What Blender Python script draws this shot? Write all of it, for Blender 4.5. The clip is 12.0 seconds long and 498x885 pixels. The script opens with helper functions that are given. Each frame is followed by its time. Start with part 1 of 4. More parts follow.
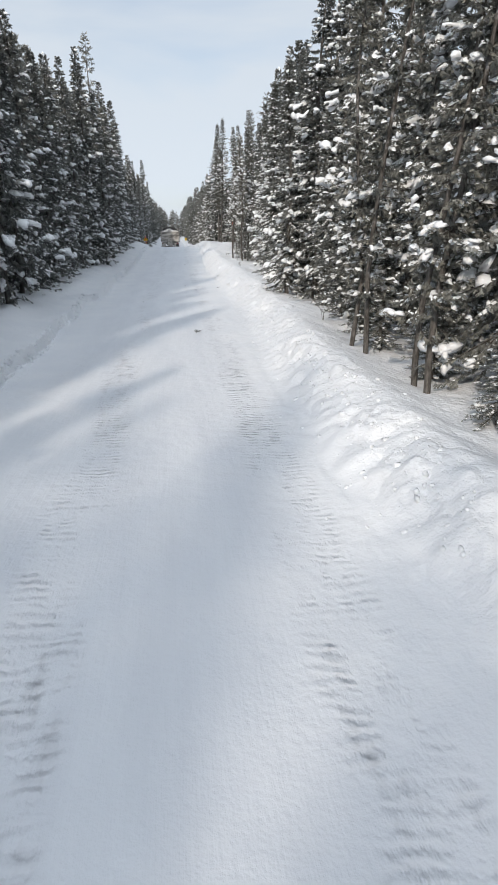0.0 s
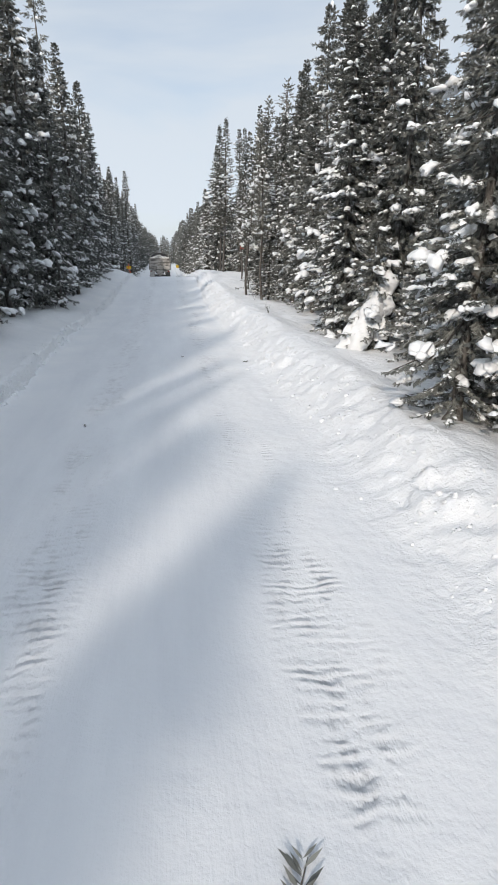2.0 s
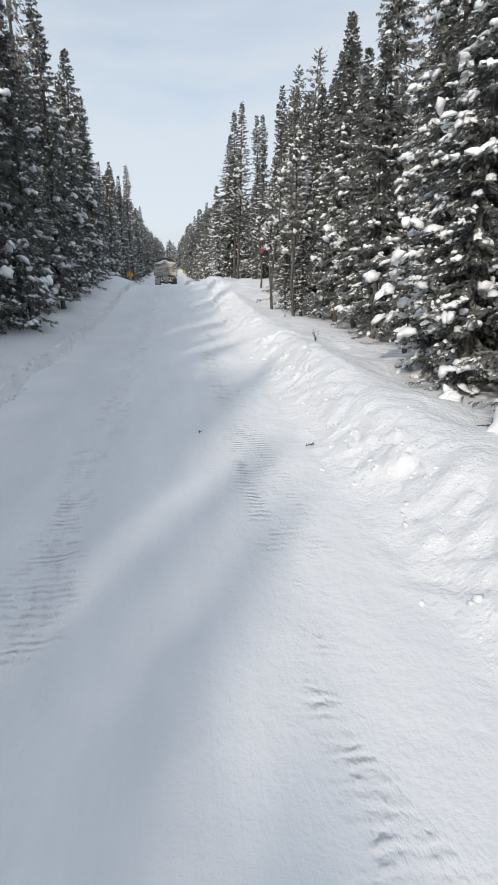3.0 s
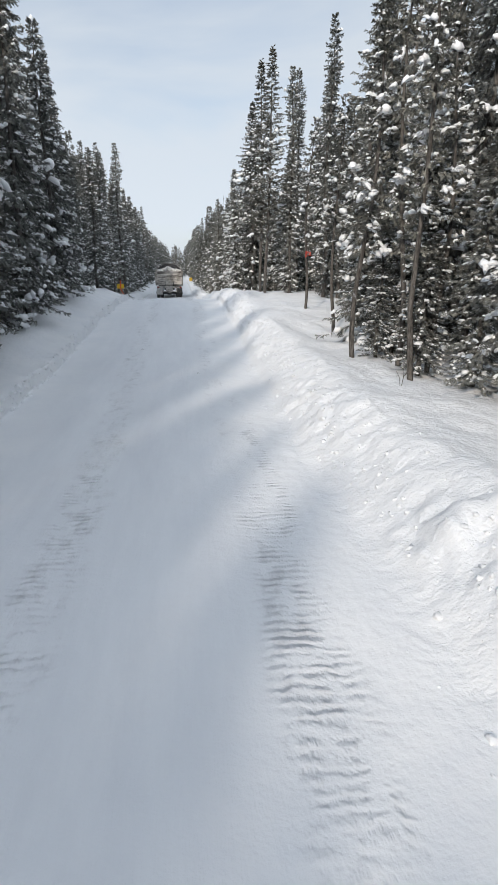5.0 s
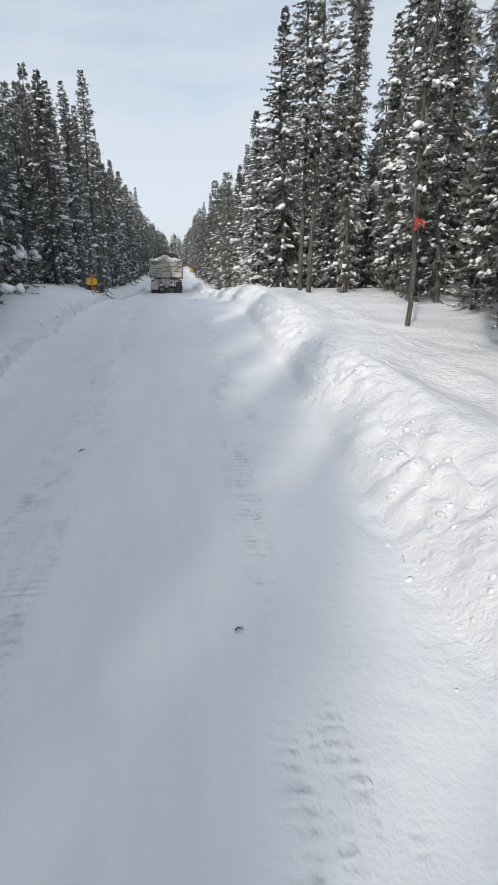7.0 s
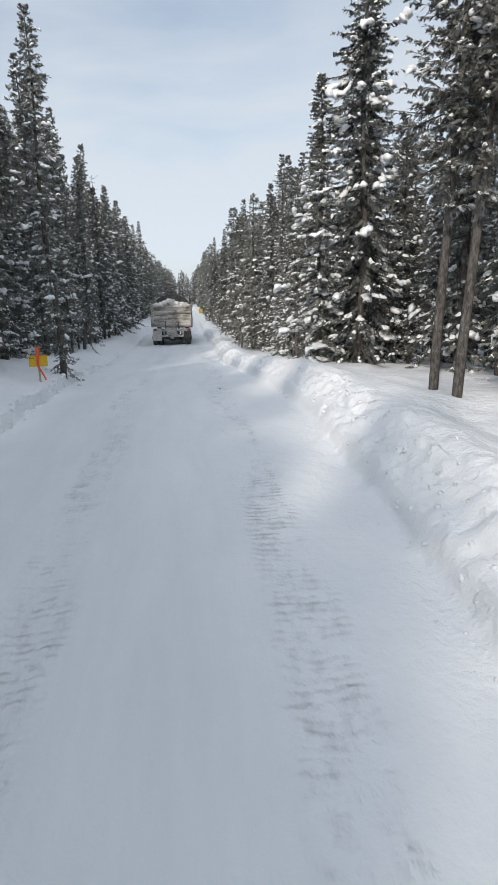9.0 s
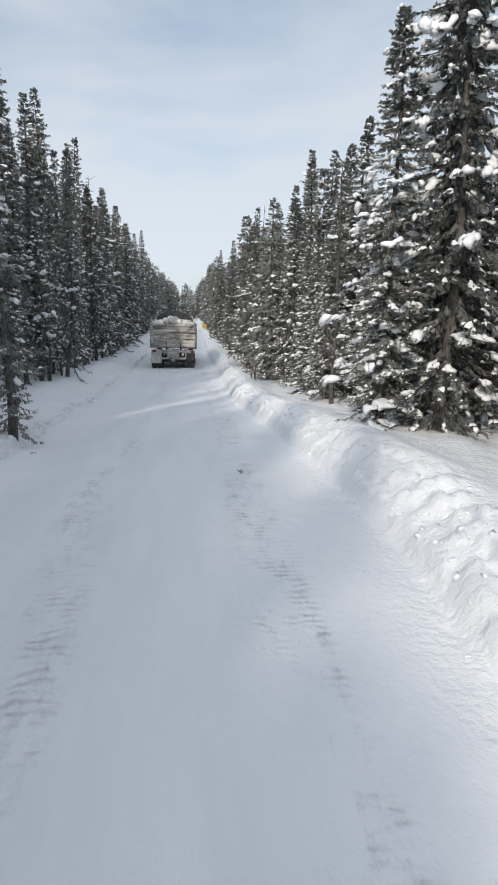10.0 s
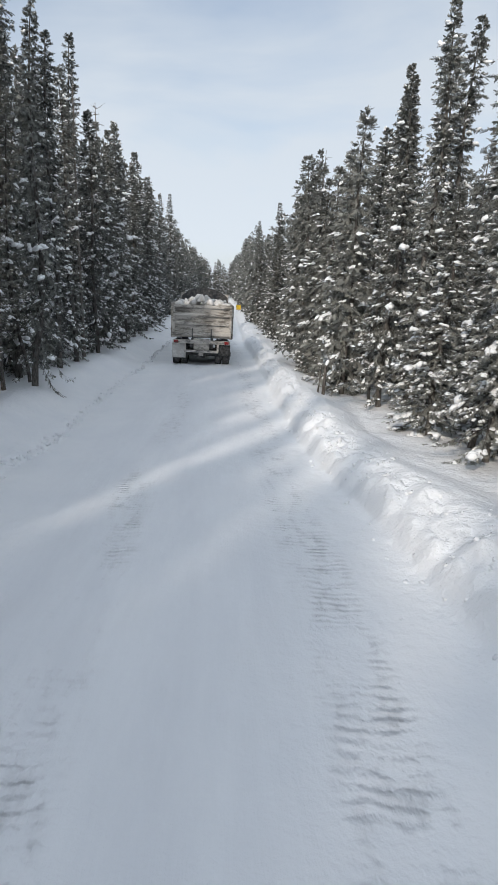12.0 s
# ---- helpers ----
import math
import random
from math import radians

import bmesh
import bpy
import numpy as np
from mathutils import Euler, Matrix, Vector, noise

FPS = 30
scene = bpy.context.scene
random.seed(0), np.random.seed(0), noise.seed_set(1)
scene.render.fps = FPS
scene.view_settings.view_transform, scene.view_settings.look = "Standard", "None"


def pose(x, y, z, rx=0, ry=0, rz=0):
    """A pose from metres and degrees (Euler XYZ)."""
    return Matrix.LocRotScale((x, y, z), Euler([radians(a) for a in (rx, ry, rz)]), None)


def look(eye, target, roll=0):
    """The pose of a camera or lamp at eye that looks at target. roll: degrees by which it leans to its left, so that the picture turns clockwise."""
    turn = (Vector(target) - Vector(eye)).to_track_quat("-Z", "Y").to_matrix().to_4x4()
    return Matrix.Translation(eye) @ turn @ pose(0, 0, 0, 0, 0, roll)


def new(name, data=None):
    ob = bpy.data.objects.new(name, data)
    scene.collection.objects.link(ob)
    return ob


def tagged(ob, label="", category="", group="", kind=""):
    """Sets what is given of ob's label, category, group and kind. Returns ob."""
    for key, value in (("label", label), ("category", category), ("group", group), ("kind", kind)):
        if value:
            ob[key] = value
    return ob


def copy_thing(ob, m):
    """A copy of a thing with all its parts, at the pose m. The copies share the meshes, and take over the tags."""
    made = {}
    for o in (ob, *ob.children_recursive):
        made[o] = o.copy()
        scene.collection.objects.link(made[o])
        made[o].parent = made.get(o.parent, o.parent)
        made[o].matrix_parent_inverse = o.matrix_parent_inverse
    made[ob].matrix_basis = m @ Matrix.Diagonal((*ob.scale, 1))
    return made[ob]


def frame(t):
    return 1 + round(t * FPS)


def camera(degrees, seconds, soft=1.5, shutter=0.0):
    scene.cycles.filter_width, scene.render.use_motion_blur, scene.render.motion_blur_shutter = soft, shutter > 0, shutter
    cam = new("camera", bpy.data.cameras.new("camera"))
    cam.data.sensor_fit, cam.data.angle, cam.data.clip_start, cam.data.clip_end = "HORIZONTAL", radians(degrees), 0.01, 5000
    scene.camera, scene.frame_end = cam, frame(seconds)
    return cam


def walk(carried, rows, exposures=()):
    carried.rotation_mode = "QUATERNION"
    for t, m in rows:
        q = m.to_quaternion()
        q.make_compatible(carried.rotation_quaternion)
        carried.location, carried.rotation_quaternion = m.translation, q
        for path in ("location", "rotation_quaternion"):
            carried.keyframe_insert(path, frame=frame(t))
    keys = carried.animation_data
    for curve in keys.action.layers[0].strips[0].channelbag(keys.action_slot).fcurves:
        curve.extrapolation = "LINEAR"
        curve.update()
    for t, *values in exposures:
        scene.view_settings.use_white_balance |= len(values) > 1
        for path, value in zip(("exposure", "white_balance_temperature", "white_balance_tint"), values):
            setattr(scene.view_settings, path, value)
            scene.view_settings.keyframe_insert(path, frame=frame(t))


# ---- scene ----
cam = camera(48.5, 12.0)
METRES, EYE, TILT, LEAN, TURN = 61.0, 2.4, -21.5, 0.0, -7.13
ROWS = [
    (0.0, 0.0, 0.0, 0.0, -0.0, 0.0, -0.0),
    (0.5, -0.0065, 0.047, 0.0166, -0.29, 0.33, -0.04),
    (1.0, -0.0122, 0.0935, 0.0339, -0.73, 0.83, 0.04),
    (1.5, -0.0184, 0.1399, 0.0524, -1.06, 1.96, 0.05),
    (2.0, -0.0242, 0.1847, 0.0703, -1.08, 2.5, -0.02),
    (2.5, -0.0302, 0.2292, 0.0876, -0.66, 2.98, -0.35),
    (3.0, -0.0359, 0.2718, 0.104, -0.49, 2.96, -0.12),
    (3.5, -0.0412, 0.3131, 0.1209, -0.17, 3.32, -0.3),
    (5.5, -0.0596, 0.47, 0.1819, 0.18, 3.47, -0.07),
    (6.0, -0.0645, 0.5079, 0.195, 0.16, 2.5, -0.12),
    (6.5, -0.0691, 0.5448, 0.2089, 0.15, 2.2, -0.27),
    (7.0, -0.0737, 0.5831, 0.2228, 0.18, 2.61, -0.05),
    (9.0, -0.0947, 0.7294, 0.2886, 0.86, 5.96, 0.05),
    (9.5, -0.0999, 0.7635, 0.3052, 0.58, 7.17, -0.29),
    (10.0, -0.105, 0.7968, 0.3199, 0.55, 7.29, -1.52),
    (10.5, -0.1098, 0.8284, 0.3316, 0.47, 6.16, -2.23),
    (11.0, -0.1139, 0.859, 0.343, 0.43, 4.56, -2.59),
    (11.5, -0.1191, 0.8902, 0.3544, 0.74, 4.71, -2.97),
    (12.0, -0.1239, 0.9218, 0.3651, 3.14, 5.25, -3.71),
]
walk(cam, [(t, pose(0, 0, EYE, TILT, LEAN, TURN) @ pose(METRES * x, METRES * y, METRES * z, 90 + pitch, roll, yaw)) for t, x, y, z, yaw, pitch, roll in ROWS])


# ---------------------------------------------------------------- world and sun
SUN_AZIMUTH, SUN_HEIGHT = 206.5, 29.5          # degrees clockwise from +y, degrees above the horizon


def build_world():
    world = bpy.data.worlds.new("winter_sky")
    scene.world = world
    world.use_nodes = True
    nt = world.node_tree
    nt.nodes.clear()
    link = nt.links.new
    out = nt.nodes.new("ShaderNodeOutputWorld")
    bg = nt.nodes.new("ShaderNodeBackground")
    sky = nt.nodes.new("ShaderNodeTexSky")
    sky.sky_type = "NISHITA"
    sky.sun_disc = False
    sky.sun_elevation = radians(SUN_HEIGHT)
    sky.sun_rotation = radians(SUN_AZIMUTH)
    sky.air_density, sky.dust_density, sky.ozone_density = 1.0, 1.5, 1.0
    coord = nt.nodes.new("ShaderNodeTexCoord")
    stretch = nt.nodes.new("ShaderNodeMapping")
    stretch.inputs["Scale"].default_value = (1.3, 1.0, 4.2)
    stretch.inputs["Rotation"].default_value = (0.0, radians(12), 0.0)
    puffs = nt.nodes.new("ShaderNodeTexNoise")
    puffs.inputs["Scale"].default_value = 1.55
    puffs.inputs["Detail"].default_value = 5
    puffs.inputs["Roughness"].default_value = 0.5
    puffs.inputs["Distortion"].default_value = 0.3
    ramp = nt.nodes.new("ShaderNodeMapRange")
    ramp.inputs["From Min"].default_value = 0.36
    ramp.inputs["From Max"].default_value = 0.6
    ramp.inputs["To Min"].default_value = 0.45
    ramp.inputs["To Max"].default_value = 0.97
    dim = nt.nodes.new("ShaderNodeMix")
    dim.data_type, dim.blend_type = "RGBA", "MULTIPLY"
    dim.inputs["Factor"].default_value = 1.0
    dim.inputs["B"].default_value = (0.14, 0.14, 0.14, 1)
    mix = nt.nodes.new("ShaderNodeMix")
    mix.data_type = "RGBA"
    mix.inputs["B"].default_value = (0.625, 0.685, 0.755, 1)
    # thin cloud is brighter round the sun
    toward = nt.nodes.new("ShaderNodeVectorMath")
    toward.operation = "DOT_PRODUCT"
    az, el = radians(SUN_AZIMUTH), radians(SUN_HEIGHT)
    toward.inputs[1].default_value = (math.sin(az) * math.cos(el), math.cos(az) * math.cos(el), math.sin(el))
    link(coord.outputs["Generated"], toward.inputs[0])
    halo = nt.nodes.new("ShaderNodeMapRange")
    halo.interpolation_type = "SMOOTHSTEP"
    halo.inputs["From Min"].default_value, halo.inputs["From Max"].default_value = 0.1, 1.0
    halo.inputs["To Min"].default_value, halo.inputs["To Max"].default_value = 1.0, 1.9
    link(toward.outputs["Value"], halo.inputs["Value"])
    glow = nt.nodes.new("ShaderNodeVectorMath")
    glow.operation = "SCALE"
    glow.inputs[0].default_value = (0.645, 0.71, 0.785)
    height = nt.nodes.new("ShaderNodeSeparateXYZ")
    link(coord.outputs["Generated"], height.inputs[0])
    pale = nt.nodes.new("ShaderNodeMapRange")
    pale.inputs["From Min"].default_value, pale.inputs["From Max"].default_value = 0.0, 0.42
    pale.inputs["To Min"].default_value, pale.inputs["To Max"].default_value = 1.16, 0.98
    link(height.outputs["Z"], pale.inputs["Value"])
    # and brighter overhead, as under all thin overcast
    overhead = nt.nodes.new("ShaderNodeMapRange")
    overhead.inputs["From Min"].default_value, overhead.inputs["From Max"].default_value = 0.45, 0.9
    overhead.inputs["To Min"].default_value, overhead.inputs["To Max"].default_value = 1.0, 1.25
    link(height.outputs["Z"], overhead.inputs["Value"])
    layers = nt.nodes.new("ShaderNodeMath")
    layers.operation = "MULTIPLY"
    link(pale.outputs["Result"], layers.inputs[0])
    link(overhead.outputs["Result"], layers.inputs[1])
    both = nt.nodes.new("ShaderNodeMath")
    both.operation = "MULTIPLY"
    link(halo.outputs["Result"], both.inputs[0])
    link(layers.outputs[0], both.inputs[1])
    link(both.outputs[0], glow.inputs["Scale"])
    link(glow.outputs["Vector"], mix.inputs["B"])
    link(coord.outputs["Generated"], stretch.inputs["Vector"])
    link(stretch.outputs["Vector"], puffs.inputs["Vector"])
    link(puffs.outputs["Fac"], ramp.inputs["Value"])
    link(sky.outputs["Color"], dim.inputs["A"])
    link(dim.outputs["Result"], mix.inputs["A"])
    link(ramp.outputs["Result"], mix.inputs["Factor"])
    link(mix.outputs["Result"], bg.inputs["Color"])
    bg.inputs["Strength"].default_value = 1.0
    link(bg.outputs["Background"], out.inputs["Surface"])


build_world()
sun = new("sun", bpy.data.lights.new("sun", "SUN"))
sun.data.energy, sun.data.angle, sun.data.color = 2.3, radians(2.0), (1.0, 0.89, 0.77)
_a, _e = radians(SUN_AZIMUTH), radians(SUN_HEIGHT)
sun.matrix_world = look((90 * math.sin(_a) * math.cos(_e), 90 * math.cos(_a) * math.cos(_e), 90 * math.sin(_e)), (0, 0, 0))


# ---------------------------------------------------------------- materials
class Nodes:
    """A small wrapper to write node materials briefly."""

    def __init__(self, name):
        self.mat = bpy.data.materials.new(name)
        self.mat.use_nodes = True
        self.nt = self.mat.node_tree
        self.bsdf = self.nt.nodes["Principled BSDF"]

    def add(self, kind, **values):
        n = self.nt.nodes.new("ShaderNode" + kind)
        for k, v in values.items():
            n.inputs[k.replace("_", " ")].default_value = v
        return n

    def link(self, a, b):
        self.nt.links.new(a, b)

    def noise(self, scale, detail=4.0, rough=0.55, space="Position", distortion=0.0, stretch=None):
        n = self.add("TexNoise", Scale=scale, Detail=detail, Roughness=rough, Distortion=distortion)
        src = self.nt.nodes.new("ShaderNodeNewGeometry").outputs["Position"] if space == "Position" else \
            self.nt.nodes.new("ShaderNodeTexCoord").outputs["Object"]
        if stretch:
            m = self.add("Mapping", Scale=stretch)
            self.link(src, m.inputs["Vector"])
            src = m.outputs["Vector"]
        self.link(src, n.inputs["Vector"])
        return n.outputs["Fac"]

    def ramp(self, fac, stops):
        r = self.nt.nodes.new("ShaderNodeValToRGB")
        while len(r.color_ramp.elements) < len(stops):
            r.color_ramp.elements.new(0.5)
        for e, (p, c) in zip(r.color_ramp.elements, stops):
            e.position, e.color = p, (*c, 1)
        self.link(fac, r.inputs["Fac"])
        return r.outputs["Color"]

    def maths(self, op, a, b=None, c=None):
        n = self.nt.nodes.new("ShaderNodeMath")
        n.operation = op
        for i, v in enumerate((a, b, c)):
            if v is None:
                continue
            if isinstance(v, (int, float)):
                n.inputs[i].default_value = v
            else:
                self.link(v, n.inputs[i])
        return n.outputs[0]

    def mix(self, fac, a, b, blend="MIX"):
        n = self.nt.nodes.new("ShaderNodeMix")
        n.data_type, n.blend_type = "RGBA", blend
        for key, v in (("Factor", fac), ("A", a), ("B", b)):
            if isinstance(v, (int, float)):
                n.inputs[key].default_value = v
            elif isinstance(v, tuple):
                n.inputs[key].default_value = (*v, 1)
            else:
                self.link(v, n.inputs[key])
        return n.outputs["Result"]

    def bump(self, height, strength, distance, before=None):
        b = self.add("Bump", Strength=strength, Distance=distance)
        self.link(height, b.inputs["Height"])
        if before is not None:
            self.link(before, b.inputs["Normal"])
        return b.outputs["Normal"]

    def done(self, color=None, rough=0.6, normal=None, metal=0.0, spec=0.5):
        if isinstance(color, tuple):
            self.bsdf.inputs["Base Color"].default_value = (*color, 1)
        elif color is not None:
            self.link(color, self.bsdf.inputs["Base Color"])
        if isinstance(rough, (int, float)):
            self.bsdf.inputs["Roughness"].default_value = rough
        else:
            self.link(rough, self.bsdf.inputs["Roughness"])
        self.bsdf.inputs["Metallic"].default_value = metal
        self.bsdf.inputs["Specular IOR Level"].default_value = spec
        if normal is not None:
            self.link(normal, self.bsdf.inputs["Normal"])
        return self.mat


def snow_base(n):
    """Colour and relief shared by all the snow on the ground."""
    col = n.ramp(n.noise(0.9, 5), [(0.3, (0.76, 0.78, 0.81)), (0.7, (0.83, 0.84, 0.855))])
    grit = n.ramp(n.noise(34, 3, 0.7), [(0.66, (1, 1, 1)), (0.80, (0.72, 0.71, 0.69))])
    b = n.bump(n.noise(5.0, 5, 0.56), 0.35, 0.06)
    return n.mix(0.6, col, grit, "MULTIPLY"), n.bump(n.noise(42, 3, 0.6), 0.22, 0.012, b)


def mat_snow():
    n = Nodes("soft_snow")
    col, b = snow_base(n)
    sep = n.nt.nodes.new("ShaderNodeSeparateXYZ")
    n.link(n.nt.nodes.new("ShaderNodeNewGeometry").outputs["Position"], sep.inputs[0])
    off_road = n.nt.nodes.new("ShaderNodeMapRange")
    off_road.interpolation_type = "SMOOTHSTEP"
    off_road.inputs["From Min"].default_value, off_road.inputs["From Max"].default_value = 1.75, 2.4
    n.link(n.maths("ABSOLUTE", n.maths("ADD", sep.outputs["X"], 0.35)), off_road.inputs["Value"])
    clumps = n.bump(n.maths("MULTIPLY", n.noise(11, 4, 0.6), off_road.outputs[0]), 0.5, 0.07, b)
    return n.done(col, 0.62, clumps, spec=0.25)


def mat_road():
    """Packed snow with two wheel tracks, whose lug prints come and go."""
    n = Nodes("packed_snow")
    col, b = snow_base(n)
    sep = n.nt.nodes.new("ShaderNodeSeparateXYZ")
    n.link(n.nt.nodes.new("ShaderNodeNewGeometry").outputs["Position"], sep.inputs[0])
    x, y = sep.outputs["X"], sep.outputs["Y"]
    wander = n.maths("MULTIPLY_ADD", n.noise(0.16, 2), 0.5, -0.25)
    xs = n.maths("ADD", x, wander)

    def band(centre, outer, inner):
        m = n.nt.nodes.new("ShaderNodeMapRange")
        m.interpolation_type = "SMOOTHSTEP"
        m.inputs["From Min"].default_value, m.inputs["From Max"].default_value = outer, inner
        n.link(n.maths("ABSOLUTE", n.maths("SUBTRACT", xs, centre)), m.inputs["Value"])
        return m.outputs[0]

    def patches(fac, low, high):
        m = n.nt.nodes.new("ShaderNodeMapRange")
        m.inputs["From Min"].default_value, m.inputs["From Max"].default_value = low, high
        n.link(fac, m.inputs["Value"])
        return m.outputs[0]

    track = n.maths("MAXIMUM", band(-1.0, 0.38, 0.16), band(0.95, 0.38, 0.16))
    packed = n.maths("MAXIMUM", band(-0.65, 2.0, 0.9), 0.0)
    marked = n.maths("MULTIPLY", track, patches(n.noise(0.9, 6, 0.75, stretch=(1.6, 0.4, 1)), 0.44, 0.58))
    lug_y = n.maths("ADD", n.maths("MULTIPLY", y, 66.0), n.maths("MULTIPLY", n.noise(3.0, 4), 14.0))
    broken = patches(n.noise(6.0, 3, 0.6, stretch=(1, 0.7, 1)), 0.40, 0.62)
    lugs = n.maths("MULTIPLY", n.maths("MULTIPLY", n.maths("SINE", lug_y), marked), broken)
    worn = n.ramp(n.noise(1.3, 6, 0.65, stretch=(1.4, 0.22, 1)), [(0.30, (0.65, 0.67, 0.71)), (0.70, (0.76, 0.78, 0.81))])
    col = n.mix(n.maths("MULTIPLY", packed, 0.8), col, worn)
    dirt = n.ramp(n.noise(7, 5, 0.7, stretch=(1, 0.4, 1)), [(0.42, (0.70, 0.71, 0.74)), (0.72, (0.48, 0.49, 0.51))])
    col = n.mix(n.maths("MULTIPLY", n.maths("MULTIPLY", marked, broken), 0.9), col, dirt)
    grooves = n.noise(1.0, 5, 0.7, stretch=(9.0, 0.35, 1))
    b = n.bump(n.maths("MULTIPLY", grooves, packed), 0.22, 0.03, b)
    b = n.bump(lugs, 0.7, 0.02, b)
    return n.done(col, 0.58, b, spec=0.27)


def mat_tree_snow():
    n = Nodes("clinging_snow")
    col = n.ramp(n.noise(3, 3), [(0.3, (0.85, 0.87, 0.89)), (0.7, (0.91, 0.92, 0.93))])
    return n.done(col, 0.6, n.bump(n.noise(16, 4, 0.6), 0.5, 0.03), spec=0.2)


def mat_needles(name, dark, light):
    n = Nodes(name)
    geo = n.nt.nodes.new("ShaderNodeNewGeometry")
    info = n.nt.nodes.new("ShaderNodeObjectInfo")
    f = n.maths("MULTIPLY_ADD", geo.outputs["Random Per Island"], 0.65, n.maths("MULTIPLY", info.outputs["Random"], 0.35))
    col = n.ramp(f, [(0.0, dark), (0.7, light), (1.0, tuple(min(1, c * 1.4) for c in light))])
    # each frond is a stem with slanting side twigs, in metres across and along
    uv = n.nt.nodes.new("ShaderNodeUVMap")
    sep = n.nt.nodes.new("ShaderNodeSeparateXYZ")
    n.link(uv.outputs["UV"], sep.inputs[0])
    across = n.maths("ABSOLUTE", sep.outputs["X"])
    slant = n.maths("SUBTRACT", sep.outputs["Y"], n.maths("MULTIPLY", across, 0.8))
    slant = n.maths("ADD", slant, n.maths("MULTIPLY", geo.outputs["Random Per Island"], 3.0))
    slant = n.maths("ADD", slant, n.maths("MULTIPLY", n.noise(22, 3), 0.06))
    off = n.maths("ABSOLUTE", n.maths("SUBTRACT", n.maths("FRACT", n.maths("DIVIDE", slant, 0.032)), 0.5))
    side_twig = n.maths("LESS_THAN", off, n.maths("MULTIPLY_ADD", n.noise(70, 2), 0.5, 0.07))
    stem = n.maths("LESS_THAN", across, 0.005)
    n.link(n.maths("MAXIMUM", side_twig, stem), n.bsdf.inputs["Alpha"])
    return n.done(col, 0.75, None, spec=0.15)


def mat_bark(name, dark, light):
    n = Nodes(name)
    col = n.ramp(n.noise(24, 6, 0.75, "Object", stretch=(1, 1, 0.3)), [(0.40, dark), (0.60, light)])
    frost = n.ramp(n.noise(3, 5, 0.7, "Object"), [(0.58, (0, 0, 0)), (0.66, (1, 1, 1))])
    col = n.mix(n.maths("MULTIPLY", frost, 0.45), col, (0.6, 0.62, 0.65))
    return n.done(col, 0.85, n.bump(n.noise(40, 5, 0.7, "Object", stretch=(1, 1, 0.2)), 0.8, 0.02), spec=0.2)


def mat_worn(name, base, worn, rough=0.6, scale=6.0, metal=0.0, snow=0.0, amount=(0.45, 0.62), stretch=None):
    n = Nodes(name)
    col = n.ramp(n.noise(scale, 6, 0.7, "Object", stretch=stretch), [(amount[0], base), (amount[1], worn)])
    if snow:
        cover = n.ramp(n.noise(2.2, 6, 0.7, "Object", stretch=(0.6, 1, 1.6)), [(0.5 - snow * 0.25, (0, 0, 0)), (0.62 - snow * 0.25, (1, 1, 1))])
        col = n.mix(n.maths("MULTIPLY", cover, 0.8), col, (0.56, 0.53, 0.49))
    return n.done(col, rough, n.bump(n.noise(scale * 6, 4, 0.6, "Object"), 0.3, 0.01), metal)


SNOW, ROAD, TREE_SNOW = mat_snow(), mat_road(), mat_tree_snow()
NEEDLES = mat_needles("spruce_needles", (0.044, 0.050, 0.051), (0.228, 0.232, 0.214))
PINE_NEEDLES = mat_needles("pine_needles", (0.061, 0.065, 0.061), (0.250, 0.246, 0.218))
BARK = mat_bark("spruce_bark", (0.050, 0.046, 0.042), (0.165, 0.152, 0.138))
DEAD_WOOD = mat_bark("dead_wood", (0.09, 0.08, 0.07), (0.21, 0.19, 0.17))
TRUCK_PAINT = mat_worn("snowy_grey_steel", (0.13, 0.12, 0.105), (0.34, 0.315, 0.28), 0.6, 3, 0.0, 0.25, stretch=(0.5, 1, 4))
TRUCK_MID = mat_worn("frosted_dark_steel", (0.07, 0.068, 0.065), (0.22, 0.21, 0.20), 0.6, 5, 0.0, 0.3)
TRUCK_DARK = mat_worn("dark_steel", (0.035, 0.036, 0.038), (0.12, 0.115, 0.11), 0.6, 7)
RUBBER = mat_worn("tyre_rubber", (0.022, 0.022, 0.023), (0.09, 0.09, 0.09), 0.85, 9)
FLAP = mat_worn("white_mudflap", (0.44, 0.43, 0.41), (0.60, 0.59, 0.57), 0.55, 6)
RED_LENS = mat_worn("red_lens", (0.24, 0.015, 0.015), (0.16, 0.03, 0.03), 0.25, 9)
YELLOW = mat_worn("yellow_board", (0.72, 0.47, 0.02), (0.66, 0.42, 0.02), 0.5, 8)
ORANGE = mat_worn("orange_ribbon", (0.85, 0.13, 0.04), (0.75, 0.10, 0.03), 0.5, 12)
RED_TAPE = mat_worn("red_tape", (0.72, 0.09, 0.06), (0.60, 0.06, 0.045), 0.5, 12)
STAKE_WOOD = mat_worn("pale_lath", (0.48, 0.40, 0.30), (0.36, 0.29, 0.21), 0.75, 14)
INK = mat_worn("dark_print", (0.03, 0.03, 0.03), (0.06, 0.06, 0.06), 0.6, 10)


